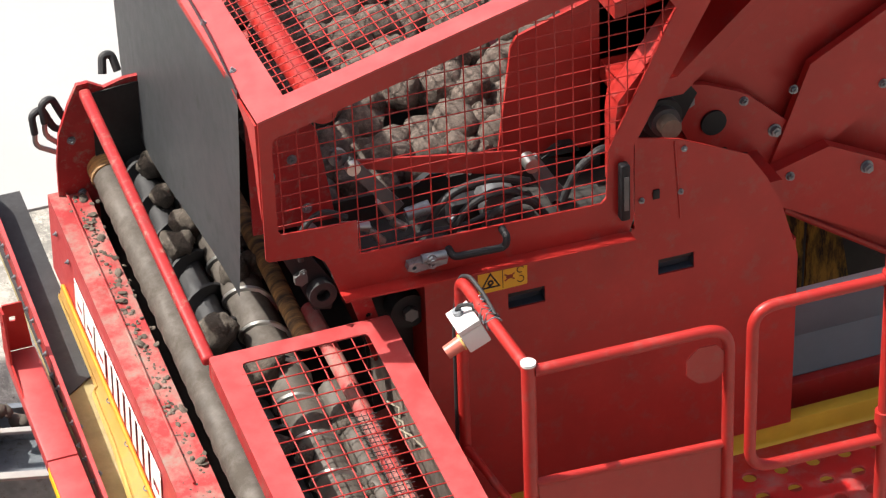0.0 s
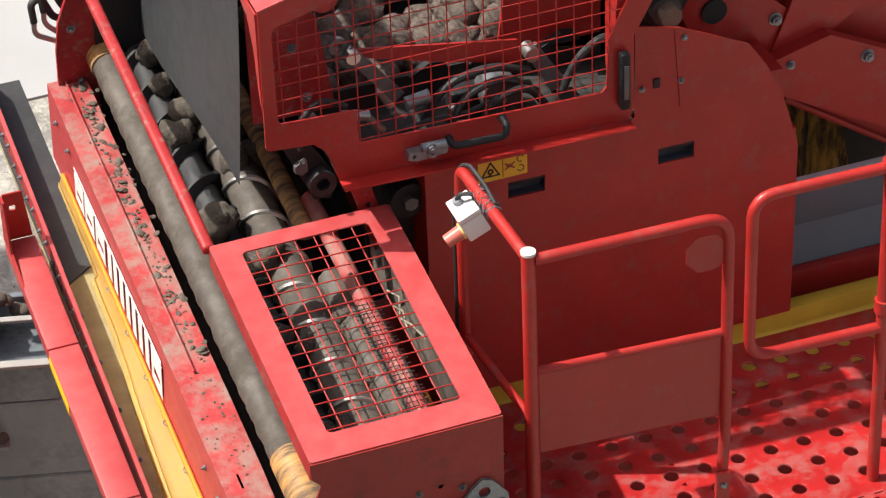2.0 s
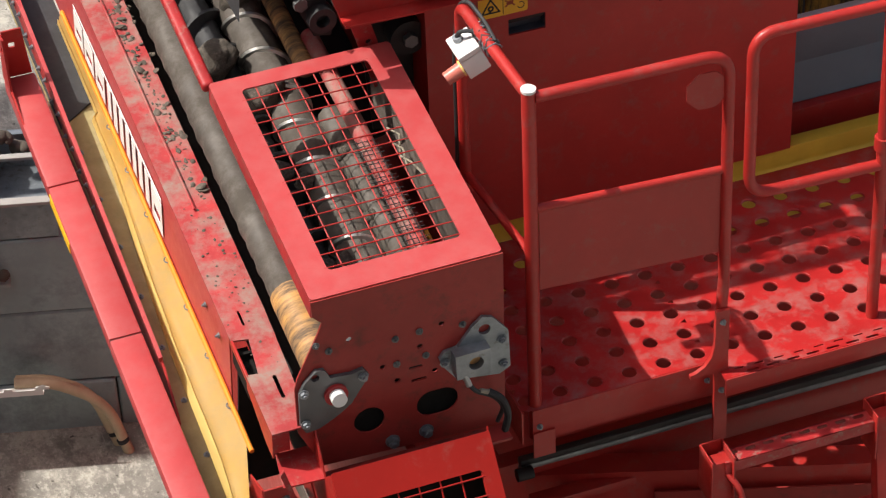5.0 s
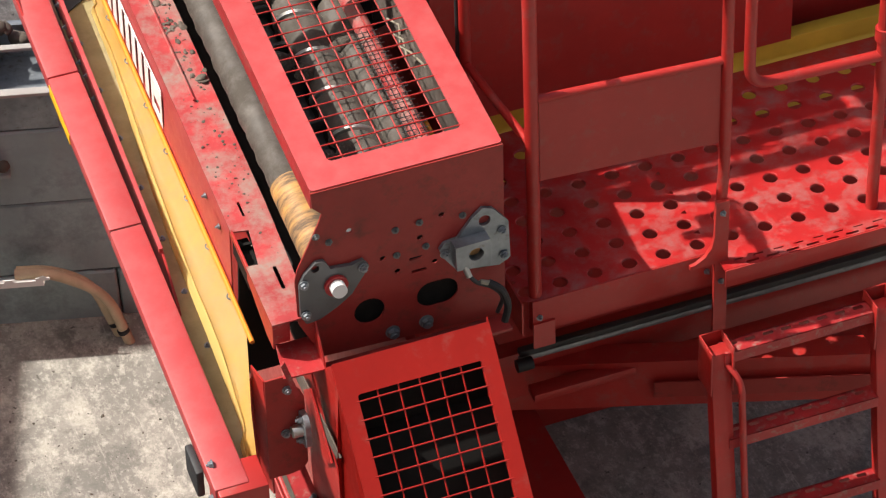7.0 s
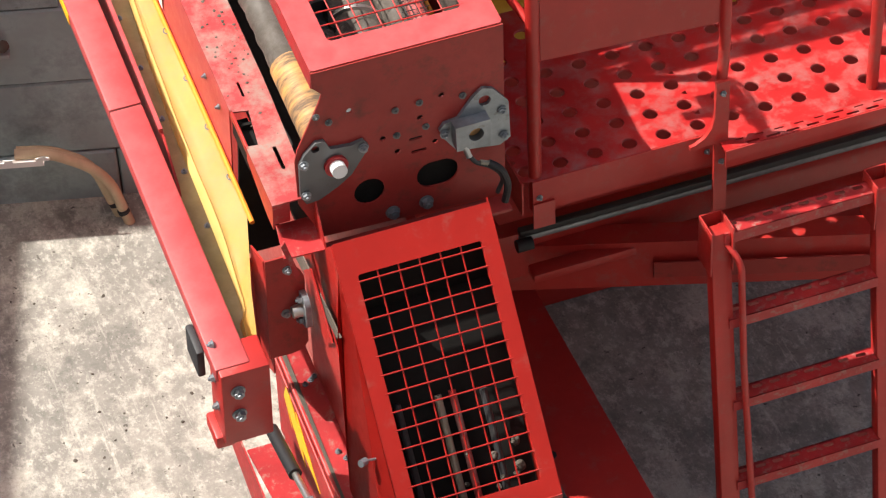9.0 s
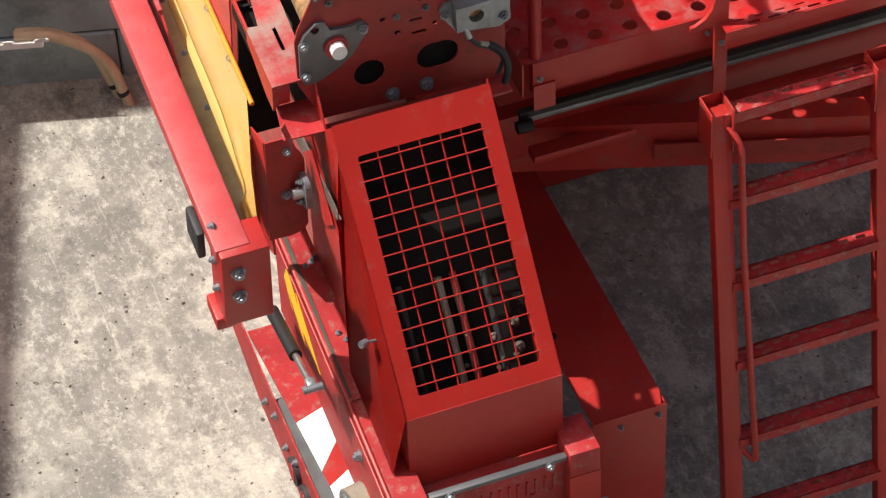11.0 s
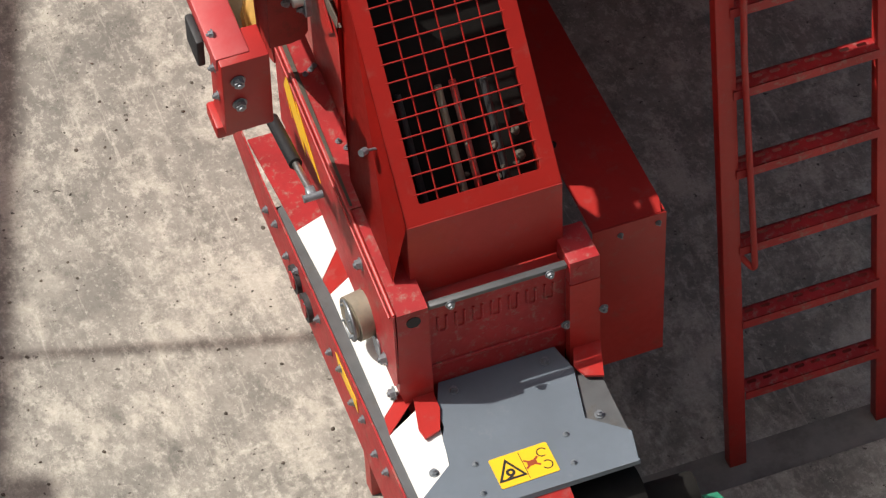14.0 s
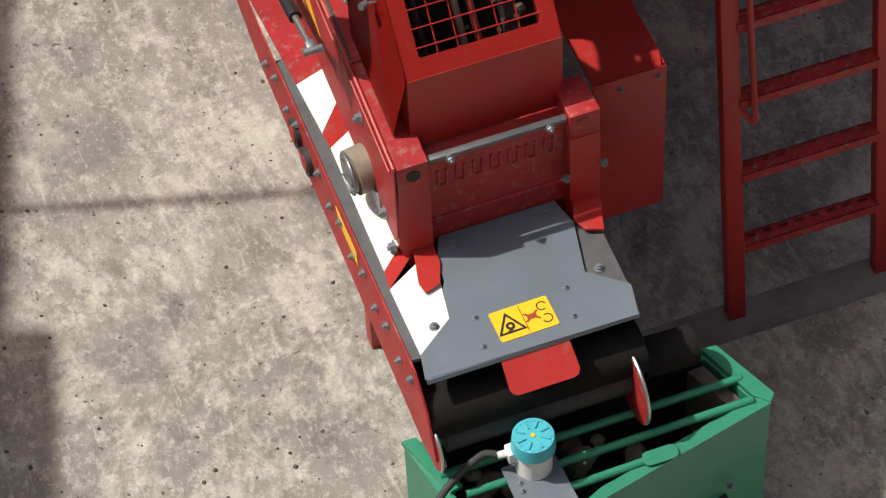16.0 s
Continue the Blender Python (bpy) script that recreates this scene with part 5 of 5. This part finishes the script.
spots = [((c[0], c[1], 1.46 + (c[1] + 0.48) * 1.5), r) for c, r in spots]
heap("soil_in_elevator", spots, DARK_EARTH, "crumbs of soil behind the mesh window", "soil", 0.8, 2, m=FORE)

shroud = thing("elevator_shroud", Matrix.Translation((0.1351, 0.3571, -0.483)) @ Matrix.Scale(1.06, 4), "dark red sheet shroud beside the elevator guard", "machine guard")
part("shroud_top", prism([(-0.133, 0.60), (0.09, 0.60), (0.09, -0.70), (0.075, -0.75), (-0.133, -0.75)], "z", 1.645, 1.651), RED, shroud)
part("shroud_side", box((0.085, -0.74, 1.05), (0.0905, 0.60, 1.644), 0), RED, shroud)
part("shroud_front", box((-0.133, -0.7555, 1.05), (0.09, -0.7505, 1.65), 0.001), RED, shroud)
bolts(shroud, [(-0.05, -0.756, 1.61), (0.065, -0.756, 1.615)], "-y", SMALL_BOLT)
part("blank_plug", cyl((-0.115, -0.40, 1.651), (-0.115, -0.40, 1.655), 0.014, 14), BLACK, shroud)
part("blank_plug", cyl((-0.115, -0.15, 1.651), (-0.115, -0.15, 1.655), 0.014, 14), BLACK, shroud)

low = thing("elevator_chassis", FORE, "red elevator frame with box arms and a cross bar", "machine frame")
part("arm_left", prism([(-0.635, 1.30), (-0.635, 1.40), (-0.25, 1.458), (-0.25, 1.30)], "x", -0.684, -0.588), RED_WORN, low)
part("arm_left_front", prism([(-0.684, 1.30), (-0.588, 1.30), (-0.585, 0.95), (-0.60, 0.93), (-0.615, 0.93), (-0.615, 0.80), (-0.65, 0.79), (-0.66, 0.95), (-0.69, 1.05)], "y", -0.635, -0.60), RED, low)
part("arm_foot", prism([(-0.650, -0.6355), (-0.588, -0.6355), (-0.590, -0.70), (-0.618, -0.775), (-0.668, -0.79), (-0.675, -0.75)], "z", 1.008, 1.016), RED, low)
part("arm_foot", prism([(-0.145, -0.6355), (-0.06, -0.6355), (-0.100, -0.765), (-0.150, -0.745), (-0.170, -0.70)], "z", 1.008, 1.016), RED, low)
# Black disc: the dark of an opening put into its colour.
part("arm_hole", cyl((-0.634, -0.6355, 1.355), (-0.634, -0.637, 1.355), 0.022, 20), BLACK, low, "black disc for a dark round opening")
part("arm_right", box((-0.155, -0.635, 1.30), (-0.06, -0.49, 1.40), 0.005), RED_WORN, low)
part("arm_right_front", prism([(-0.155, 1.30), (-0.06, 1.30), (-0.06, 0.93), (-0.085, 0.90), (-0.095, 0.79), (-0.13, 0.79), (-0.14, 0.92), (-0.155, 0.94)], "y", -0.635, -0.60), RED, low)
part("arm_hole", cyl((-0.11, -0.6355, 1.36), (-0.11, -0.637, 1.36), 0.024, 20), RED_WORN, low)
part("cross_bar", box((-0.585, -0.625, 1.370), (-0.157, -0.60, 1.388), 0.006), DULL_STEEL, low, "dirty grey cross bar")
part("back_sheet", prism([(-0.59, 1.0), (-0.155, 1.0), (-0.155, 1.36), (-0.59, 1.36)], "y", -0.598, -0.592), RED_WORN, low)
for i in range(7):
    x = -0.55 + i * 0.055
    part("louvre", tube(fillet([(x, -0.60, 1.30), (x, -0.60, 1.235), (x + 0.026, -0.60, 1.235), (x + 0.026, -0.60, 1.30)], 0.012, 4), 0.004, 6), RED_WORN, low)
part("ridge", cyl((-0.59, -0.6, 1.09), (-0.155, -0.6, 1.09), 0.006, 8), RED_WORN, low)
part("flank_panel", prism([(0.42, 1.56), (0.43, 1.18), (0.10, 1.14), (-0.60, 1.05), (-0.635, 1.10), (-0.635, 1.40)], "x", -0.694, -0.688), RED_WORN, low, "scuffed red flank panel")
part("flank_top", prism([(-0.69, -0.25), (-0.605, -0.25), (-0.605, 0.42), (-0.69, 0.42)], "z", 1.403, 1.408), RED_WORN, low, m=Matrix.Translation((0, -0.63, 1.405)) @ pose(0, 0, 0, 8.6) @ Matrix.Translation((0, 0.63, -1.405)))
part("flank_edge", cyl((-0.689, -0.63, 1.40), (-0.689, 0.42, 1.56), 0.007, 8), RED, low)
part("yellow_emblem", prism([(0.34, 1.42), (0.30, 1.50), (0.20, 1.40), (0.22, 1.46), (0.02, 1.30), (0.18, 1.34), (0.16, 1.28), (0.32, 1.40), (0.28, 1.33)], "x", -0.6965, -0.6945), SIGN, low, "yellow emblem shape", smooth=0)
part("hydraulic_motor", cyl((-0.69, -0.375, 1.14), (-0.748, -0.385, 1.14), 0.072, 30), DUSTY_STEEL, low, "dusty beige hydraulic motor")
part("motor_cap", cyl((-0.748, -0.385, 1.14), (-0.756, -0.386, 1.14), 0.058, 30), DUSTY_STEEL, low)
part("motor_rim", tube([(-0.757, -0.386 + 0.062 * math.cos(a), 1.14 + 0.062 * math.sin(a)) for a in np.linspace(0, 6.283, 36)], 0.005, 8), GALV, low)
part("motor_face", cyl((-0.756, -0.386, 1.14), (-0.759, -0.386, 1.14), 0.038, 24), GALV, low)
bolts(low, [(-0.756, -0.386 + 0.05 * math.cos(a), 1.14 + 0.05 * math.sin(a)) for a in (0.7, 2.3, 3.9, 5.5)], "-x", SMALL_BOLT)
part("motor_ring", cyl((-0.695, -0.46, 1.08), (-0.70, -0.46, 1.08), 0.035, 20), GALV, low)
bolts(low, [(-0.6945, -0.53, 1.10), (-0.6945, -0.60, 1.02), (-0.6945, -0.35, 1.33)], "-x", BIG_BOLT)
bolts(low, [(-0.52, -0.631, 1.38), (-0.215, -0.631, 1.38), (-0.17, -0.636, 1.14), (-0.05, -0.636, 1.16), (-0.63, -0.636, 0.84)], "-y", BOLT)
part("bed_end_plate", prism([(-0.762, 2.169), (-0.704, 2.170), (-0.66, 2.10), (-0.651, 2.075), (-0.656, 1.82), (-0.672, 1.795), (-0.71, 1.787), (-0.775, 1.79)], "y", 0.14, 0.146), RED_GRIMY, low)
part("bed_end_return", prism([(0.1465, 2.169), (0.28, 2.116), (0.28, 1.66), (0.1465, 1.72)], "x", -0.766, -0.760), RED, low)
part("bed_end_back", prism([(-0.806, 1.62), (-0.758, 1.62), (-0.758, 2.06), (-0.790, 2.06)], "y", 0.283, 0.289), RED, low)
part("bed_end_side", prism([(0.14, 2.154), (0.14, 1.75), (-0.06, 1.72), (-0.06, 1.93)], "x", -0.625, -0.620), RED, low)
part("flange_bearing", prism(rounded(0.078, 1.915, 0.152, 2.035, 0.033, 5), "x", -0.672, -0.655), GALV, low, "galvanised flange bearing")
part("bearing_hub", cyl((-0.672, 0.118, 1.972), (-0.702, 0.116, 1.972), 0.021, 20, 0.018), STEEL, low)
bolts(low, [(-0.673, 0.112, 2.018), (-0.673, 0.118, 1.932)], "-x", BOLT)
bolts(low, [(-0.715, 0.139, 1.955), (-0.70, 0.139, 2.12)], "-y", BOLT)
part("strap", prism([(0.203, 2.039), (0.13, 2.11), (-0.035, 1.963), (0.038, 1.895)], "x", -0.636, -0.630), RED, low)
part("rubber_edge", prism([(0.333, 1.991), (0.248, 2.069), (-0.105, 2.045), (-0.063, 2.005)], "x", -0.6275, -0.6235), DARK_EARTH, low, "rubber edge caked with grit")
part("lever", prism([(-0.735, 2.300), (-0.722, 2.315), (-0.688, 2.180), (-0.700, 2.165)], "y", 0.045, 0.053), RED_WORN, low)
part("grit_strip", prism([(-0.684, -0.24), (-0.676, -0.24), (-0.670, 0.40), (-0.684, 0.40)], "z", 1.4085, 1.411), DARK_EARTH, low, "grit lying along the edge", m=Matrix.Translation((0, -0.63, 1.405)) @ pose(0, 0, 0, 8.6) @ Matrix.Translation((0, 0.63, -1.405)))
bolts(low, [(x, y, 1.409 + 0.1512 * (y + 0.63)) for x, y in ((-0.632, 0.25), (-0.652, 0.24), (-0.618, 0.26), (-0.640, -0.02), (-0.625, -0.05))], "+z", SMALL_BOLT)
part("flank_lip", cyl((-0.700, -0.62, 1.385), (-0.700, 0.40, 1.540), 0.004, 8), RED, low)
part("ram_barrel", cyl((-0.755, 0.30, 1.33), (-0.755, 0.06, 1.37), 0.021, 16), BLACK, low, "black hydraulic ram")
part("ram_rod", cyl((-0.755, 0.06, 1.37), (-0.755, -0.08, 1.395), 0.011, 14), STEEL, low)
part("ram_clevis", box((-0.770, -0.105, 1.382), (-0.740, -0.07, 1.410), 0.007), GALV, low)
part("ram_pin", cyl((-0.785, -0.108, 1.398), (-0.725, -0.108, 1.398), 0.012, 12), GALV, low)

belt = thing("discharge_conveyor", FORE, "low discharge conveyor with striped side plates and slate cover", "conveyor")
Z = 1.0
for poly, mt, nm in (([(-0.782, 0.55), (-0.64, 0.55), (-0.664, 0.160), (-0.758, 0.128)], RED_WORN, "red_stripe"), ([(-0.758, 0.126), (-0.664, 0.158), (-0.662, 0.018), (-0.747, -0.088)], WHITE, "white_stripe"), ([(-0.747, -0.090), (-0.662, 0.016), (-0.656, -0.10), (-0.743, -0.153)], RED, "red_stripe"),
                     ([(-0.743, -0.155), (-0.656, -0.102), (-0.60, -0.10), (-0.60, -0.50), (-0.668, -0.579), (-0.75, -0.66)], WHITE, "white_stripe"), ([(-0.75, -0.662), (-0.668, -0.581), (-0.64, -0.62), (-0.757, -0.727)], RED, "red_stripe"),
                     ([(-0.757, -0.729), (-0.64, -0.66), (-0.61, -0.75), (-0.634, -0.895), (-0.755, -0.988)], WHITE, "white_stripe")):
    part(nm, prism(poly, "z", Z - 0.006, Z), mt, belt, "sunlit warning stripe plate", smooth=0)
part("cover_plate", prism([(-0.56, -0.602), (-0.193, -0.602), (-0.17, -0.70), (-0.208, -0.883), (-0.100, -0.976), (-0.122, -1.085), (-0.774, -1.076), (-0.757, -0.99), (-0.632, -0.895), (-0.62, -0.80), (-0.60, -0.76), (-0.60, -0.70)], "z", Z + 0.001, Z + 0.006), SLATE, belt, "blue-grey cover plate")
# Brownish grey instead of slate: the wing's shade is put into the colour.
part("cover_wing", prism([(-0.165, -0.70), (-0.10, -0.72), (-0.104, -0.975), (-0.203, -0.880)], "z", Z - 0.012, Z - 0.007), DULL_STEEL, belt, "wing plate, brownish grey for its shade")
part("cover_front", prism([(-1.0755, 1.004), (-1.081, 1.004), (-1.086, 0.99), (-1.080, 0.99)], "x", -0.77, -0.117), SLATE, belt)
part("edge_strip", prism([(-0.735, 0.26), (-0.783, 0.24), (-0.783, -0.99), (-0.735, -0.99)], "z", Z - 0.022, Z - 0.007), DULL_STEEL, belt, "grey edge strip")
part("flank", prism([(0.85, 1.02), (0.4, 0.98), (-1.03, 0.985), (-1.12, 0.90), (-1.18, 0.74), (-1.10, 0.68), (0.45, 0.78), (0.85, 0.90)], "x", -0.79, -0.784), RED_WORN, belt)
part("flank", prism([(0.30, 0.98), (-0.97, 0.985), (-0.98, 0.70), (0.30, 0.78)], "x", -0.11, -0.104), RED_WORN, belt)
# Hidden solid box, added to block sunlight under the elevator guard.
part("trough", box((-0.60, -0.585, 0.85), (-0.15, 0.30, 1.335), 0.004), RED, belt)
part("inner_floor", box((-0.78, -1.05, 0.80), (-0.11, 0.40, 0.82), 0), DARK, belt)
part("red_flap", prism([(-0.105, -0.0), (0.105, -0.0), (0.108, -0.10), (0.10, -0.118), (0.085, -0.125), (-0.085, -0.125), (-0.10, -0.118), (-0.108, -0.10)], "z", -0.005, 0.0), RED, belt, "red sheet flap", m=pose(-0.441, -1.084, 0.988, 30, 0, 0) @ Matrix.Scale(0.86, 4, (0, 1, 0)))
part("drive_drum", cyl((-0.78, -1.06, 0.82), (-0.11, -1.06, 0.82), 0.085, 28), SHADE_BLACK, belt, "black muddy drum")
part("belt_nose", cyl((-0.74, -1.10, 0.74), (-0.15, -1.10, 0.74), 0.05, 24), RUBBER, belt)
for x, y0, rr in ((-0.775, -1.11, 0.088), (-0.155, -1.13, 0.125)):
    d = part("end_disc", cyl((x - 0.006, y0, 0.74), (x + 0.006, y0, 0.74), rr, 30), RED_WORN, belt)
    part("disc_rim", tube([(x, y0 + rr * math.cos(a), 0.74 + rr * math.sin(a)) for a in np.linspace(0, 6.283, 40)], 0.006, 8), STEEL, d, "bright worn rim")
part("drum_motor", cyl((-0.10, -1.05, 0.73), (0.07, -1.05, 0.72), 0.062, 24), SHADE_BLACK, belt, "black drum motor")
for y, z in ((0.05, 0.87), (-0.06, 0.855)):
    part("side_wheel", cyl((-0.79, y, z), (-0.806, y, z), 0.048, 24), RUBBER, belt, "small black side wheel")
    part("wheel_hub", cyl((-0.806, y, z), (-0.810, y, z), 0.03, 20), RED_WORN, belt)
bolts(belt, [(-0.791, y, 0.88 + 0.04 * (i % 2)) for i, y in enumerate(np.linspace(0.35, -1.0, 14))], "-x", BOLT)
bolts(belt, [(-0.685, -0.906, Z), (-0.528, -0.647, Z + 0.006), (-0.24, -0.645, Z + 0.006), (-0.162, -0.88, Z - 0.006)], "+z", BOLT)
bolts(belt, [(-0.565, -0.923, Z + 0.006), (-0.58, -1.029, Z + 0.006), (-0.282, -0.919, Z + 0.006), (-0.299, -1.023, Z + 0.006)], "+z", SMALL_BOLT)
part("yellow_label", prism([(-0.33, 0.945), (-0.52, 0.935), (-0.53, 0.885), (-0.36, 0.89)], "x", -0.7925, -0.7905), SIGN, belt, "yellow warning label")
sticker(pose(-0.525, -1.037, Z + 0.0065, 0, 0, 1), 0.180, 0.111, "yellow warning sign on the slate cover", belt)
part("leg", box((-0.6, 0.1, -0.422), (-0.54, 0.16, 0.80), 0.004), RED, belt)
part("leg", box((-0.2, 0.1, -0.422), (-0.14, 0.16, 0.80), 0.004), RED, belt)

# ---- green receiving hopper ----
hopper = thing("receiving_hopper", FORE, "green painted steel hopper with round bars across", "hopper")
o = [(-0.83, -1.0), (0.14, -1.0), (0.245, -1.24), (-0.36, -1.385), (-0.72, -1.55)]
i_ = [(-0.79, -1.03), (0.118, -1.03), (0.19, -1.215), (-0.34, -1.345), (-0.69, -1.50)]
part("shell", holed(o, [i_], "z", -0.42, 0.595), GREEN, hopper)
part("rim_right", prism([(0.120, -1.005), (0.168, -1.01), (0.258, -1.235), (0.235, -1.26), (0.195, -1.22)], "z", 0.596, 0.615), GREEN, hopper)
part("rusty_lining", prism([(0.06, -1.045), (0.112, -1.035), (0.17, -1.2), (0.13, -1.21)], "z", 0.30, 0.575), EARTH, hopper, "rusty inner side")
# Black sheet added for the shaded inside of the hopper.
part("shade_lining", box((-0.785, -1.04, 0.1), (0.11, -1.032, 0.59), 0.0), SHADE_BLACK, hopper)
part("rim_left", prism([(-0.835, -0.99), (-0.79, -0.99), (-0.72, -1.20), (-0.76, -1.21)], "z", 0.596, 0.612), GREEN, hopper)
part("rim_front", prism([(0.235, -1.262), (0.21, -1.225), (-0.36, -1.36), (-0.37, -1.40)], "z", 0.596, 0.610), GREEN, hopper)
for p, q in (((-0.77, -1.145, 0.61), (0.19, -1.145, 0.61)), ((-0.72, -1.235, 0.61), (0.19, -1.232, 0.61)), ((-0.72, -1.325, 0.61), (-0.15, -1.318, 0.61))):
    part("bar", cyl(p, q, 0.0135, 16), GREEN, hopper)
part("bar_tab", prism(rounded(-0.20, -1.345, -0.09, -1.295, 0.02, 4), "z", 0.617, 0.622), GREEN, hopper)
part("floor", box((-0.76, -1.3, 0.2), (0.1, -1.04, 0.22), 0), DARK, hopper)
bolts(hopper, [(0.10, -1.30, 0.30), (0.06, -1.32, 0.22)], "-y", BOLT)
rnd = random.Random(9)
spots = [((rnd.uniform(-0.68, -0.10), rnd.uniform(-1.2, -1.08), 0.50 + rnd.uniform(-0.1, 0.08)), rnd.uniform(0.02, 0.045)) for _ in range(16)]
heap("hopper_fill", spots, EARTH, "pale clods dropping into the green hopper", "soil", 0.85, 2, m=FORE)
sens = thing("level_sensor", FORE, "turquoise capped level sensor on a grey plate across the bars", "sensor")
part("mount_plate", prism([(-0.60, -1.20), (-0.435, -1.20), (-0.425, -1.46), (-0.60, -1.46)], "z", 0.628, 0.634), SLATE, sens)
part("base", cyl((-0.506, -1.225, 0.634), (-0.506, -1.225, 0.735), 0.056, 28), PLASTIC, sens, "pale grey base")
part("cap", cyl((-0.506, -1.225, 0.735), (-0.506, -1.225, 0.785), 0.067, 32, 0.062), TEAL, sens, "turquoise ribbed cap")
for i in range(16):
    a = 2 * math.pi * i / 16
    part("rib", box((-0.004, 0.050, 0.738), (0.004, 0.0585, 0.787), 0.001, seg=1), TEAL, sens, m=Matrix.Translation((-0.506, -1.225, 0)) @ pose(0, 0, 0, 0, 0, math.degrees(a)))
for i in range(8):
    part("rib", box((-0.003, 0.025, 0.785), (0.003, 0.052, 0.79), 0.001, seg=1), TEAL, sens, m=Matrix.Translation((-0.506, -1.225, 0)) @ pose(0, 0, 0, 0, 0, 45 * i + 10))
part("hub_dot", cyl((-0.506, -1.225, 0.785), (-0.506, -1.225, 0.788), 0.007, 14), SIGN, sens)
part("terminal", box((-0.585, -1.235, 0.69), (-0.55, -1.19, 0.735), 0.004), PLASTIC, sens, "pale terminal block")
part("gland", cyl((-0.58, -1.21, 0.715), (-0.61, -1.205, 0.712), 0.012, 10), PLASTIC, sens)
part("cable", tube(fillet([(-0.605, -1.205, 0.712), (-0.64, -1.18, 0.71), (-0.705, -1.19, 0.68), (-0.80, -1.23, 0.64), (-0.87, -1.29, 0.60), (-0.86, -1.36, -0.40)], 0.08, 7), 0.0115, 10), RUBBER, sens)
part("white_tag", prism([(-0.765, -1.10), (-0.74, -1.115), (-0.745, -1.14), (-0.77, -1.125)], "z", 0.632, 0.640), PLASTIC, sens)
bolts(sens, [(-0.57, -1.30, 0.634), (-0.565, -1.27, 0.634)], "+z", SMALL_BOLT)

# dirt on the yard
rnd = random.Random(14)
spots = []
for _ in range(340):
    x, y = rnd.uniform(-2.3, 0.2), rnd.uniform(-1.2, 2.7)
    spots.append(((x, y, 0.001), rnd.choice((0.003, 0.004, 0.005, 0.007, 0.009))))
heap("yard_dirt", spots, DARK_EARTH, "small dark crumbs of dirt on the concrete", "dirt", 0.5, 1)
